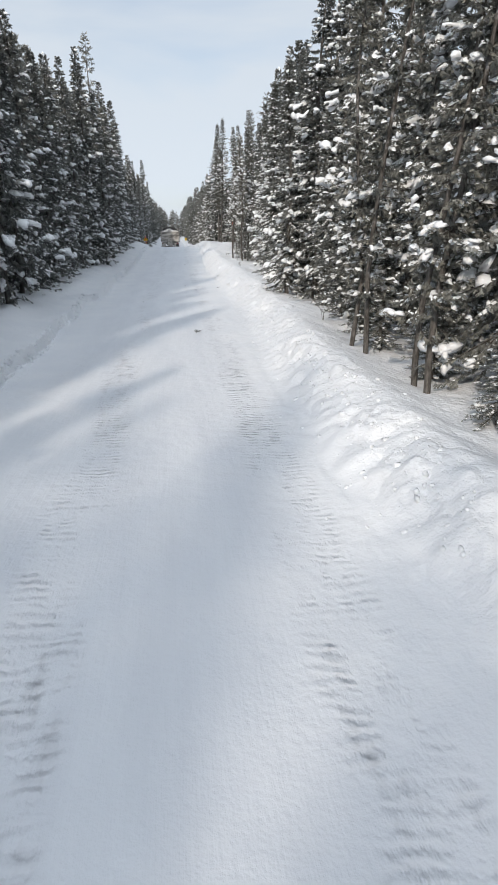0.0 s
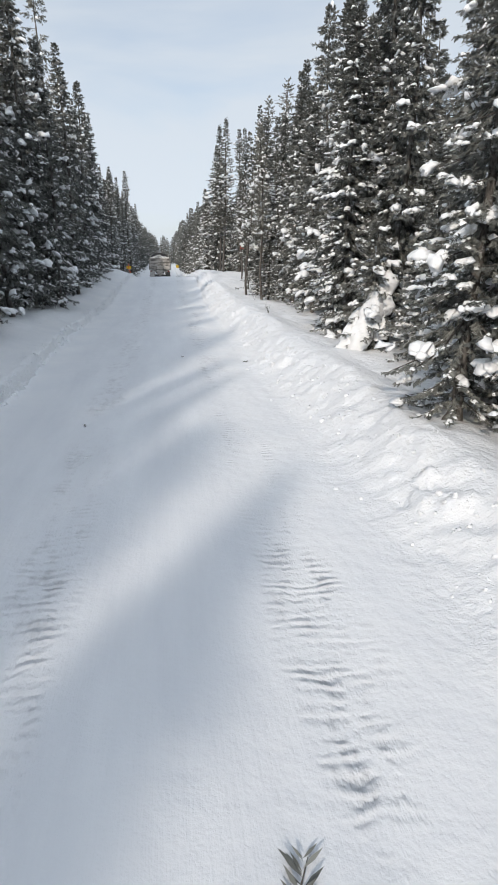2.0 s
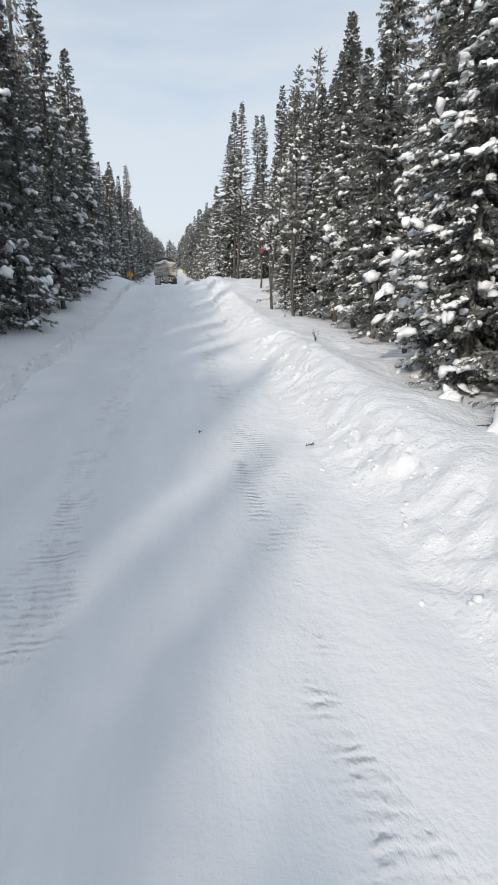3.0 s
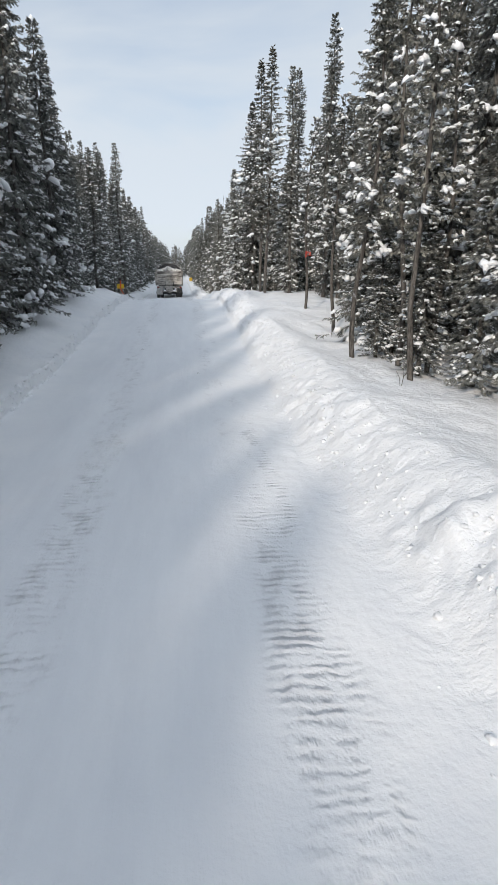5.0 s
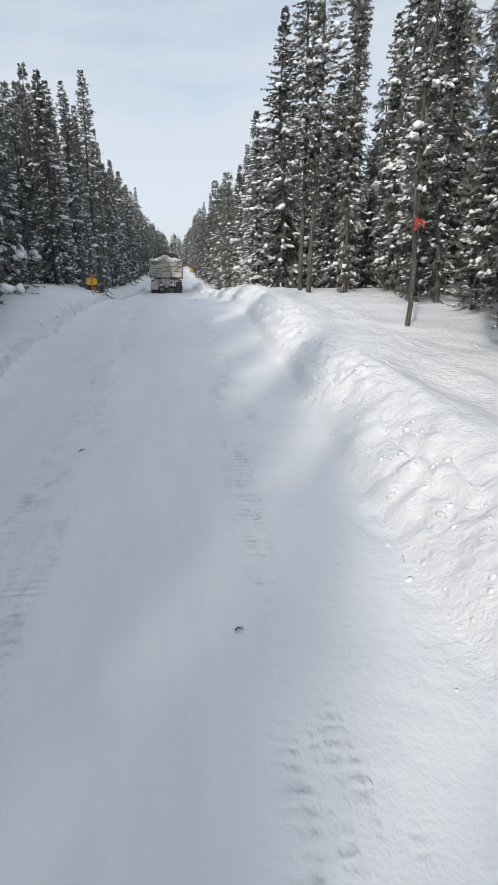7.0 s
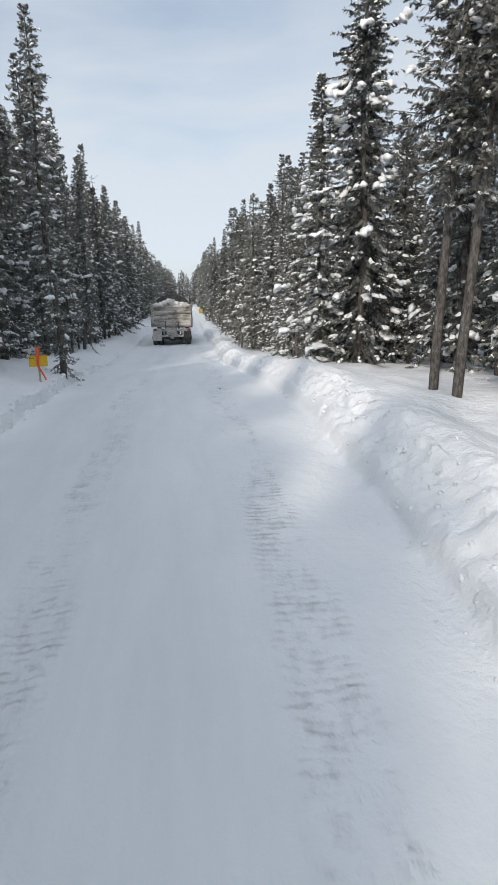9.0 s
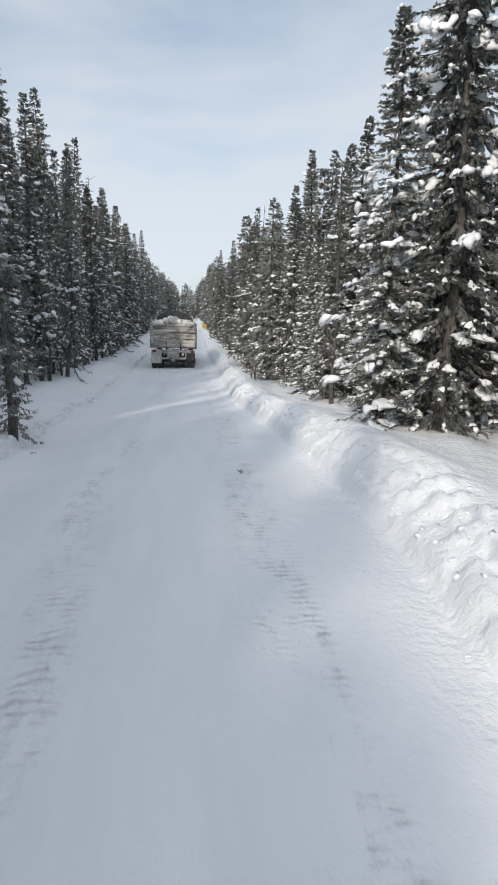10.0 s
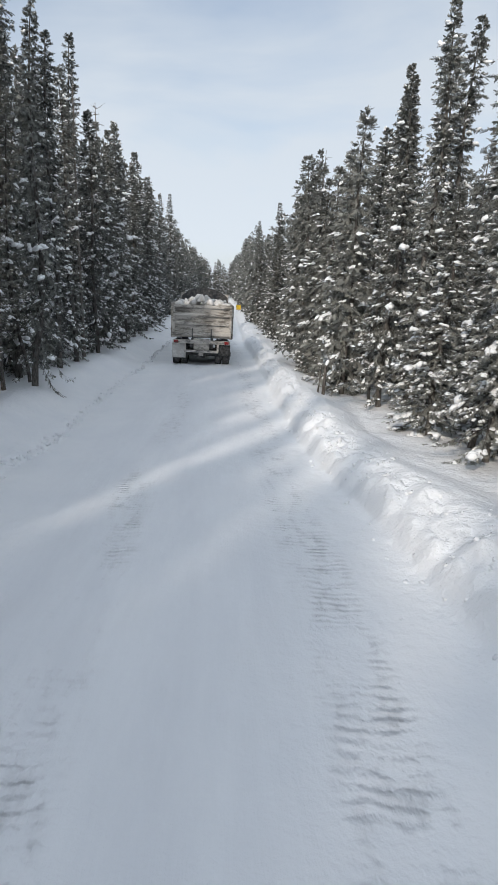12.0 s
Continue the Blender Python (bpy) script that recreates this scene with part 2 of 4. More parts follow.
# ---------------------------------------------------------------- shapes
def vnoise(x, y, seed=0):
    """Smooth value noise in -1..1 on arrays."""
    x, y = np.asarray(x, float), np.asarray(y, float)
    xi, yi = np.floor(x).astype(np.int64), np.floor(y).astype(np.int64)
    u, v = x - xi, y - yi
    u, v = u * u * (3 - 2 * u), v * v * (3 - 2 * v)

    def h(a, b):
        n = (a * 374761393 + b * 668265263 + seed * 362437) & 0x7FFFFFFF
        n = ((n ^ (n >> 13)) * 1274126177) & 0x7FFFFFFF
        return ((n ^ (n >> 16)) & 0xFFFF) / 32767.5 - 1

    a = h(xi, yi) * (1 - u) + h(xi + 1, yi) * u
    b = h(xi, yi + 1) * (1 - u) + h(xi + 1, yi + 1) * u
    return a * (1 - v) + b * v


def fbm(x, y, seed=0, octaves=3):
    return sum(vnoise(x * 2 ** i + 17.3 * i, y * 2 ** i, seed + i) * 0.5 ** i for i in range(octaves))


def mesh_of(name, verts, faces, material, smooth=True, uv=None):
    """A mesh from an array of points and arrays of triangles or quads."""
    me = bpy.data.meshes.new(name)
    faces = [np.asarray(f, np.int32) for f in faces if len(f)]
    me.vertices.add(len(verts))
    me.vertices.foreach_set("co", np.asarray(verts, np.float32).ravel())
    loops = np.concatenate([f.ravel() for f in faces])
    sizes = np.concatenate([np.full(len(f), f.shape[1], np.int32) for f in faces])
    me.loops.add(len(loops))
    me.loops.foreach_set("vertex_index", loops)
    me.polygons.add(len(sizes))
    me.polygons.foreach_set("loop_start", np.concatenate([[0], np.cumsum(sizes)[:-1]]).astype(np.int32))
    me.polygons.foreach_set("loop_total", sizes)
    me.polygons.foreach_set("use_smooth", np.full(len(sizes), smooth))
    me.update(calc_edges=True)
    if uv is not None:
        me.uv_layers.new(name="UVMap").data.foreach_set("uv", np.asarray(uv, np.float32).ravel())
    me.materials.append(material)
    return me


def part(name, bm, material, parent=None, label=""):
    """Link a bmesh as one mesh object under a thing or a part."""
    me = bpy.data.meshes.new(name)
    bm.to_mesh(me)
    bm.free()
    me.materials.append(material)
    ob = new(name, me)
    ob.parent = parent
    return tagged(ob, label)


def box(bm, x0, x1, y0, y1, z0, z1, bevel=0.0):
    g = bmesh.ops.create_cube(bm, size=1, matrix=Matrix.LocRotScale(
        ((x0 + x1) / 2, (y0 + y1) / 2, (z0 + z1) / 2), None, (x1 - x0, y1 - y0, z1 - z0)))
    if bevel:
        es = list({e for v in g["verts"] for e in v.link_edges})
        bmesh.ops.bevel(bm, geom=es, offset=bevel, segments=2, affect="EDGES", profile=0.5)
    return bm


def tube(points, radii, sides=7, cap=True):
    """Points and quads of a tapered tube along a line of points."""
    points = np.asarray(points, float)
    k = len(points)
    d = np.gradient(points, axis=0)
    d /= np.linalg.norm(d, axis=1)[:, None]
    ref = np.where(np.abs(d[:, 2:3]) > 0.8, [[1.0, 0, 0]], [[0, 0, 1.0]])
    u = np.cross(d, ref)
    u /= np.linalg.norm(u, axis=1)[:, None]
    v = np.cross(d, u)
    a = np.linspace(0, 2 * np.pi, sides, endpoint=False)
    ring = np.cos(a)[None, :, None] * u[:, None] + np.sin(a)[None, :, None] * v[:, None]
    verts = (points[:, None] + ring * np.asarray(radii)[:, None, None]).reshape(-1, 3)
    i, j = np.meshgrid(np.arange(k - 1), np.arange(sides), indexing="ij")
    a0, a1 = i * sides + j, i * sides + (j + 1) % sides
    return verts, np.stack([a0, a1, a1 + sides, a0 + sides], -1).reshape(-1, 4)


def joined(pieces):
    verts, quads, n = [], [], 0
    for v, q in pieces:
        verts.append(v)
        quads.append(np.asarray(q) + n)
        n += len(v)
    return np.concatenate(verts), np.concatenate(quads)


RINGS, SEGS = 2, 8


def blob_unit():
    """A lump of unit radius, quads only, closed by tiny end rings."""
    th = np.linspace(0.36, math.pi - 0.36, RINGS + 1)
    a = np.linspace(0, 2 * np.pi, SEGS, endpoint=False)
    v = np.stack([np.sin(th)[:, None] * np.cos(a), np.sin(th)[:, None] * np.sin(a),
                  np.repeat(np.cos(th)[:, None], SEGS, 1)], -1).reshape(-1, 3)
    i, j = np.meshgrid(np.arange(RINGS), np.arange(SEGS), indexing="ij")
    a0, a1 = i * SEGS + j, i * SEGS + (j + 1) % SEGS
    q = np.stack([a0, a0 + SEGS, a1 + SEGS, a1], -1).reshape(-1, 4)
    low = RINGS * SEGS
    lid = np.array([[0, 1, 2, 3], [0, 3, 4, 5], [0, 5, 6, 7]])
    caps = np.concatenate([lid, low + lid[:, ::-1]])
    return v, np.concatenate([q, caps])


BLOB_V, BLOB_Q = blob_unit()
# a coarser lump for the many small ones
_h = np.arange(6) * math.pi / 3
PEBBLE_V = np.concatenate([np.stack([c * np.cos(_h + d), c * np.sin(_h + d), np.full(6, z)], -1) for c, z, d in ((0.66, -0.62, 0.0), (1.0, 0.0, 0.0), (0.64, 0.70, 0.0))])
PEBBLE_Q = np.array([[6 * i + j, 6 * i + (j + 1) % 6, 6 * i + 6 + (j + 1) % 6, 6 * i + 6 + j] for i in range(2) for j in range(6)] +
                    [[12, 13, 14, 15], [12, 15, 16, 17]])
# a cap with a flat underside
CAP = (np.concatenate([np.stack([c * np.cos(_h + d), c * np.sin(_h + d), np.full(6, z)], -1) for c, z, d in ((1.0, -0.25, 0.0), (0.92, 0.35, 0.3), (0.42, 0.85, 0.6))]),
       np.concatenate([PEBBLE_Q, [[0, 5, 4, 3], [0, 3, 2, 1]]]))
# a small flat-topped dab
NUB = (np.array([[1, 0, -0.2], [0, 1, -0.2], [-1, 0, -0.2], [0, -1, -0.2], [0.34, 0.30, 0.62], [-0.34, 0.36, 0.50], [-0.40, -0.26, 0.64], [0.26, -0.40, 0.55]]),
       np.array([[4, 5, 6, 7], [0, 1, 5, 4], [1, 2, 6, 5], [2, 3, 7, 6], [3, 0, 4, 7]]))
# the smallest dab: a bent patch
FLAKE = (np.array([[1.2, 0, 0.3], [0.5, 0.9, 0.0], [-0.6, 0.8, 0.0], [-1.1, 0, 0.35], [-0.5, -0.9, 0.0], [0.6, -0.8, 0.0]]), np.array([[0, 1, 2, 3], [0, 3, 4, 5]]))


def blobs(rng, centres, axes, sizes, rough=0.2, shape=(BLOB_V, BLOB_Q)):
    """Lumps at centres; axes: (n, 3, 3) rows of unit vectors, sizes: (n, 3)."""
    n = len(centres)
    sv, sq = shape
    wave = sum(np.sin(np.einsum("vk,nk->nv", sv, rng.normal(0, 2.2, (n, 3))) + rng.uniform(0, 6.28, (n, 1))) for _ in range(3)) / 2
    v = sv[None] * (1 + rough * wave[..., None]) * sizes[:, None]
    v = np.einsum("nvk,nkc->nvc", v, axes) + centres[:, None]
    q = sq[None] + (np.arange(n) * len(sv))[:, None, None]
    return v.reshape(-1, 3), q.reshape(-1, 4)


def unit(a):
    return a / np.maximum(np.linalg.norm(a, axis=-1, keepdims=True), 1e-9)


# ---------------------------------------------------------------- ground, road and snow banks
_Y = np.arange(-80, 420, 0.5)
_Z = np.interp(_Y, [-80, 0, 18, 34, 41, 46, 50, 54, 58, 61, 64, 67, 71, 75, 84, 92, 120, 420],
               [0.1, 0.06, -0.06, -0.20, -0.26, -0.06, 0.20, 0.37, 0.41, 0.33, 0.12, -0.15, -0.45, -0.68, -1.0, -1.2, -1.4, -1.5])
_K = np.exp(-0.5 * (np.arange(-16, 17) * 0.5 / 2.5) ** 2)
_Z = np.convolve(np.pad(_Z, 16, mode="edge"), _K / _K.sum(), "valid")


def sstep(a, b, x):
    t = np.clip((x - a) / (b - a), 0, 1)
    return t * t * (3 - 2 * t)


def right_foot(y):
    return np.interp(y, [0, 14, 22, 60, 66, 80], [1.72, 1.8, 2.05, 2.05, 1.78, 1.7]) + 0.05 * vnoise(y / 2.3, 0 * y, 3) + 0.18 * vnoise(y / 8.0, 0 * y, 4)


def left_edge(y):
    """How far left of the centre line the cut ledge stands, with a jog where the plough swung out."""
    base = np.interp(y, [0, 12, 16, 20.4, 21.2, 25, 30, 48, 56, 62, 70], [2.85, 2.88, 2.95, 3.18, 2.76, 2.88, 2.96, 2.80, 2.72, 2.74, 3.1])
    return base + 0.03 * vnoise(y / 0.45, 0 * y, 11) + 0.09 * vnoise(y / 1.3, 0 * y, 9) + 0.06 * vnoise(y / 5.0, 0 * y, 10)


def ground_z(x, y):
    """Height of the snow at x, y."""
    x, y = np.broadcast_arrays(np.asarray(x, float), np.asarray(y, float))
    z = np.interp(y, _Y, _Z)
    # the road: slight crown, two worn tracks
    z = z - 0.006 * np.minimum(np.abs(x), 2.4) ** 2
    for c in (-1.0, 0.95):
        z = z - 0.022 * np.exp(-((x - c + 0.25 * vnoise(y * 0.16, 0 * y, 8)) / 0.24) ** 2)
    z = z + 0.012 * fbm(x * 1.1, y * 0.5, 20, 3)
    # ploughed bank on the right: a lumpy slope up to a broad crest
    d = x - right_foot(y)
    crest = np.interp(y, [0, 14, 20, 28, 40, 48, 55, 61, 67, 80], [0.44, 0.46, 0.54, 0.58, 0.56, 0.60, 0.58, 0.52, 0.46, 0.48])
    crest = crest + 0.08 * vnoise(y / 4.1, 0 * y, 5) + 0.04 * vnoise(y / 1.3, 0 * y, 6)
    wide = np.interp(y, [0, 14, 22, 44, 50, 60, 67], [0.88, 0.92, 1.05, 1.05, 0.95, 0.95, 0.75])
    floor = np.interp(y, [0, 14, 24, 40, 46, 60, 66, 80], [0.32, 0.34, 0.42, 0.43, 0.42, 0.48, 0.28, 0.30]) + 0.10 * fbm(x / 3.0, y / 3.0, 30, 3)
    face = np.interp(y, [28, 40, 50, 80], [0.0, 0.08, 0.15, 0.15])          # cut upright by the plough
    up = np.where(d < wide, face * sstep(-0.02, 0.15, d) + (crest - face) * sstep(-0.15, 1.05 * wide, d) ** 0.9, crest + (floor - crest) * sstep(wide, wide + 0.95, d))
    up = np.where(d > -0.15, up, 0)
    rough = np.exp(-((d - 0.48 * wide) / (0.5 * wide)) ** 2)
    clump = np.abs(vnoise(x / 0.46 + 0.5 * vnoise(x, y, 47), y / 0.40, 40)) * 0.13 + np.abs(vnoise(x / 0.23, y / 0.22, 41)) * 0.12 + np.abs(vnoise(x / 0.14, y / 0.15, 44)) * 0.07
    patch = 0.55 + 0.45 * sstep(-0.3, 0.4, vnoise(x / 1.1, y / 1.7, 48))
    up = up + rough * (clump * patch - 0.07)
    up = up + sstep(0.7, 1.4, d) * (0.05 * fbm(x / 0.7, y / 0.8, 46, 3))
    z = z + up
    # low cut ledge and shoulder on the left
    e = -x - left_edge(y)
    cut = np.interp(y, [0, 62, 67, 72], [0.23, 0.23, 0.10, 0.05])          # the ledge fades out past the sign
    side = cut * sstep(0.0, 0.06, e) + (0.25 - cut) * sstep(0.0, 1.4, e) + 0.26 * sstep(0.3, 1.5, e)
    side = side + np.interp(y, [42, 50, 63, 68], [0, 0.10, 0.12, 0]) * sstep(0.0, 0.7, e)
    side = side + sstep(0.8, 2.4, e) * (0.08 * fbm(x / 2.6, y / 2.6, 50, 3))
    side = side + np.exp(-((e - 0.10) / 0.17) ** 2) * 0.05 * fbm(x / 0.15, y / 0.20, 55, 2)
    side = side + sstep(0.0, 0.5, e) * 0.02 * fbm(x / 0.5, y / 0.6, 57, 3)
    z = z + np.where(e > 0, side, 0)
    # the far land rises a little on both sides
    return z + 0.012 * np.clip(np.abs(x) - 20, 0, 60)


def zat(x, y):
    return float(ground_z(np.array([x]), np.array([y]))[0])


def build_ground():
    xs = np.concatenate([[-600, -250, -120, -70, -45, -32, -24, -18, -14, -11, -9, -7.6, -6.6, -5.9, -5.3],
                         np.arange(-4.8, -3.1, 0.085), np.arange(-3.06, -2.55, 0.036), np.arange(-2.52, 1.3, 0.12), np.arange(1.38, 4.6, 0.05),
                         np.arange(4.65, 6.0, 0.15), [6.4, 6.9, 7.5, 8.2, 9, 10.5, 12, 15, 19, 24, 32, 45, 70, 120, 250, 600]])
    ys = np.concatenate([[-300, -120, -60, -40, -25, -15, -8, -4], np.arange(-2, 72, 0.075), np.arange(72, 100, 0.16),
                         np.arange(100, 170, 0.7), [175, 185, 200, 220, 250, 300, 400, 600, 1000, 1600]])
    gx, gy = np.meshgrid(xs, ys)
    v = np.stack([gx, gy, ground_z(gx, gy)], -1)
    nx = -(np.gradient(v[..., 2], axis=1) / np.gradient(gx, axis=1))
    ny = -(np.gradient(v[..., 2], axis=0) / np.gradient(gy, axis=0))
    nrm = unit(np.stack([nx, ny, np.ones_like(nx)], -1))
    w = len(xs)

    def sheet(name, spans, material, label, category):
        verts, quads, normals, n = [], [], [], 0
        for a, b in spans:
            sub = v[:, a:b + 1].reshape(-1, 3)
            normals.append(nrm[:, a:b + 1].reshape(-1, 3))
            m = b - a + 1
            i, j = np.meshgrid(np.arange(len(ys) - 1), np.arange(m - 1), indexing="ij")
            o = n + i * m + j
            quads.append(np.stack([o, o + 1, o + m + 1, o + m], -1).reshape(-1, 4))
            verts.append(sub)
            n += len(sub)
        ob = new(name, mesh_of(name, np.concatenate(verts), [np.concatenate(quads)], material))
        ob.data.normals_split_custom_set_from_vertices(np.concatenate(normals).tolist())
        return tagged(ob, label, category, kind="structure")

    c = [int(np.argmin(np.abs(xs - k))) for k in (-4.2, -2.70, 1.38, 3.5)]
    sheet("ground", [(0, c[0]), (c[3], w - 1)], SNOW, "deep untracked snow over the forest floor", "snow")
    sheet("road", [(c[1], c[2])], ROAD, "narrow snow-packed forest road with worn tyre tracks", "road")
    sheet("snow_bank", [(c[0], c[1])], SNOW, "low smooth snow shoulder with a crumbled cut edge", "snow bank")
    sheet("snow_bank", [(c[2], c[3])], SNOW, "lumpy ploughed snow bank beside the road", "snow bank")


build_ground()


# ---------------------------------------------------------------- trees
def conifer(seed, height, radius, base, count, stations, droop, snow, club=0.0, upturn=0.35, gap=0.0,
            frond=0.135, lean=0.0, stout=1.0, inner=8, lumps=1.0, dabs=1.0, crook=0.06, heap=1.0, coarse=0, taper=0.80):
    """Arrays of trunk, crown, branches and snow of one conifer. base: height of the lowest green branch."""
    rng = np.random.default_rng(seed)
    k = 10 if coarse < 2 else 5
    hs = np.linspace(-0.25, height, k)
    ph = rng.uniform(0, 6.28, 2)

    def sway(h):
        bend = np.stack([crook * np.sin(h * 0.7 + ph[0]) + lean * h * (1 - 0.35 * h / height), crook * np.sin(h * 0.9 + ph[1])], -1)
        return bend * np.clip(h, 0, 1)[..., None]

    r0 = (0.0082 * height + 0.01) * stout
    trunk = tube(np.concatenate([sway(hs), hs[:, None]], 1), r0 * (1 - np.clip(hs / height, 0, 1)) ** 0.8 + 0.006, 7 if coarse < 2 else 4)
    # branches: height up the crown, reach, direction and droop
    u = np.sort(rng.uniform(0, 1, count) ** 0.80)
    h = base + (height - base - 0.03) * u
    prof = (1 - u) ** taper * (1 - gap * np.sin(u * 9 + ph[0]) ** 2) + club * np.exp(-((u - 0.86) / 0.10) ** 2)
    r = radius * prof * np.where(rng.uniform(0, 1, count) < 0.12, rng.uniform(1.05, 1.35, count), rng.uniform(0.55, 1.05, count)) + 0.07
    r *= 1 - 0.45 * np.clip(0.2 - u, 0, 1) / 0.2 * rng.uniform(0.4, 1, count)
    az = np.arange(count) * 2.399 + rng.uniform(-0.6, 0.6, count)
    out = np.stack([np.cos(az), np.sin(az), 0 * az], -1)
    dr = (droop * (1.1 - 1.15 * u) - 0.25 * np.clip(u - 0.9, 0, 1) * 10) * rng.uniform(0.5, 1.4, count)
    root = np.concatenate([sway(h), h[:, None]], 1)

    def on(idx, sh):
        """Points at shares sh of the branches idx."""
        p = root[idx] + out[idx] * (r[idx] * sh)[..., None]
        p[..., 2] += r[idx] * (-dr[idx] * sh + upturn * np.abs(dr[idx]) * sh ** 3)
        return p

    def fronds(m, s0, s1, length, hang):
        """Twig fans at m places of each branch, fewer on short ones."""
        ids = np.repeat(np.arange(count), m)
        ids = ids[rng.uniform(0, 1, len(ids)) < np.clip(0.35 + 0.6 * r[ids] + 0.35 * (u[ids] > 0.7), 0.45, 1)]
        n = len(ids)
        sh = rng.uniform(s0, s1, n)
        p = on(ids, sh)
        al = unit(on(ids, sh + 0.05) - on(ids, sh - 0.05))
        sd = unit(np.cross(al, [0, 0, 1.0]))
        d = al * rng.uniform(0.35, 1.0, (n, 1)) + sd * rng.uniform(-1.0, 1.0, n)[:, None]
        d[:, 2] += rng.uniform(-0.55, 0.2, n) - hang + 1.2 * np.clip((u[ids] - 0.78) / 0.22, 0, 1)
        d = unit(d + rng.normal(0, 0.12, d.shape))
        ln = length * rng.uniform(0.55, 1.15, n) * np.clip(0.55 + 0.45 * r[ids], 0.5, 1.05)
        nrm = unit(np.array([0, 0, 1.0]) + rng.normal(0, 0.75, d.shape) + hang * out[ids])
        half = ln * rng.uniform(0.22, 0.42, n)
        w = unit(np.cross(nrm, d)) * half[:, None]
        end = p + d * ln[:, None]
        end[:, 2] -= 0.12 * ln
        skew = (d * (ln * rng.uniform(-0.3, 0.3, n))[:, None])
        fan = np.stack([p, end + w + skew, end - w - skew], 1)
        flat = np.stack([np.stack([0 * ln, 0 * ln], -1), np.stack([half, ln], -1), np.stack([-half, ln], -1)], 1)
        return fan, flat, p, d, ln, ids, sh

    fine, uv1, P, D, L, ids, sh = fronds(stations, 0.25, 1.0, frond, 0.05)
    mass, uv2, *_ = fronds(inner, 0.05, 0.7, frond * 1.4, 0.8)
    fans = np.concatenate([fine, mass]).reshape(-1, 3)
    crown = (fans, np.arange(len(fans)).reshape(-1, 3), np.concatenate([uv1, uv2]).reshape(-1, 2))
    # thin stems of the branches
    every = np.arange(0, count, 3)
    ends = np.stack([on(every, np.full(len(every), q)) for q in (0.0, 0.55, 0.98)], 1)
    al = unit(ends[:, 2] - ends[:, 0])
    sd = unit(np.cross(al, [0, 0, 1.0]))
    up = np.cross(sd, al)
    a3 = np.array([0, 2.094, 4.189])
    ring = np.cos(a3)[None, None, :, None] * sd[:, None, None] + np.sin(a3)[None, None, :, None] * up[:, None, None]
    rad = np.array([0.016, 0.011, 0.004])[None, :, None, None] * np.clip(r[every], 0.3, 1.4)[:, None, None, None]
    bv = ends[:, :, None] + ring * rad
    i, j = np.meshgrid(np.arange(2), np.arange(3), indexing="ij")
    bq = np.stack([i * 3 + j, i * 3 + (j + 1) % 3, (i + 1) * 3 + (j + 1) % 3, (i + 1) * 3 + j], -1).reshape(1, -1, 4) + (np.arange(len(every)) * 9)[:, None, None]
    branches = (bv.reshape(-1, 3), bq.reshape(-1, 4))
    # snow: rows of lumps draped over the outer half of some branches
    pieces = []
    pick = np.nonzero(rng.uniform(0, 1, count) < 0.62 * lumps * snow * np.clip(1.35 - 1.1 * u, 0.05, 1.0))[0]
    if len(pick):
        run = rng.integers(2, 9, len(pick))
        reps = np.repeat(pick, run)
        step = np.concatenate([np.arange(q) for q in run])
        size = heap * ((0.034 + 0.082 * rng.uniform(0, 1, count) ** 1.9) * np.clip(0.5 + 0.5 * r, 0.45, 1.1))[reps] * rng.uniform(0.55, 1.15, len(reps))
        si = np.clip(rng.uniform(0.35, 0.9, count)[reps] + (step * rng.uniform(0.3, 0.75, len(reps))) * size / np.maximum(r[reps], 0.2), 0.15, 1.05)
        al = unit(on(reps, si + 0.05) - on(reps, si - 0.05)) + rng.normal(0, 0.28, (len(reps), 3))
        al[:, 2] -= rng.uniform(0.0, 0.9, len(reps))
        al = unit(al)
        sd = unit(np.cross(al, [0, 0, 1.0]) + rng.normal(0, 0.25, (len(reps), 3)))
        up = unit(np.cross(sd, al))
        sz = size[:, None] * np.stack([rng.uniform(0.7, 1.35, len(reps)), rng.uniform(0.7, 1.25, len(reps)), rng.uniform(0.5, 0.95, len(reps))], -1)
        cen = on(reps, si) + up * (sz[:, 2:] * 0.35) + sd * (rng.normal(0, 0.85, len(reps)) * size)[:, None]
        axes = np.stack([al, sd, up], 1)
        for chosen, shape in ((size >= 0.046, CAP if coarse < 1 else NUB), (size < 0.046, NUB)):
            if chosen.any():
                pieces.append(blobs(rng, cen[chosen], axes[chosen], sz[chosen], 0.30, shape))
    # dabs and flecks on the fronds
    n = len(P)
    chance = snow * dabs * np.clip(1.3 - 1.15 * u[ids], 0.08, 1.2) * (sh > 0.4)
    for share, small, large, power, shape in ((0.078, 0.026, 0.056, 2.3, NUB), (0.05, 0.018, 0.020, 1.3, FLAKE)):
        dab = np.nonzero(rng.uniform(0, 1, n) < share * chance)[0]
        if not len(dab):
            continue
        q = len(dab)
        dd = unit(D[dab] + rng.normal(0, 0.25, (q, 3)))
        sd = unit(np.cross(dd, [0, 0, 1.0]))
        up = np.cross(sd, dd)
        big = ((small + large * rng.uniform(0, 1, q) ** power) * (frond / 0.135) ** 0.6)[:, None]
        sz = big * np.stack([rng.uniform(0.85, 1.45, q), rng.uniform(0.8, 1.15, q), rng.uniform(0.7, 1.05, q)], -1)
        c = P[dab] + D[dab] * (L[dab] * rng.uniform(0.15, 0.7, q))[:, None] + up * sz[:, 2:] * 0.25
        pieces.append(blobs(rng, c, np.stack([dd, sd, up], 1), sz, 0.20, shape))
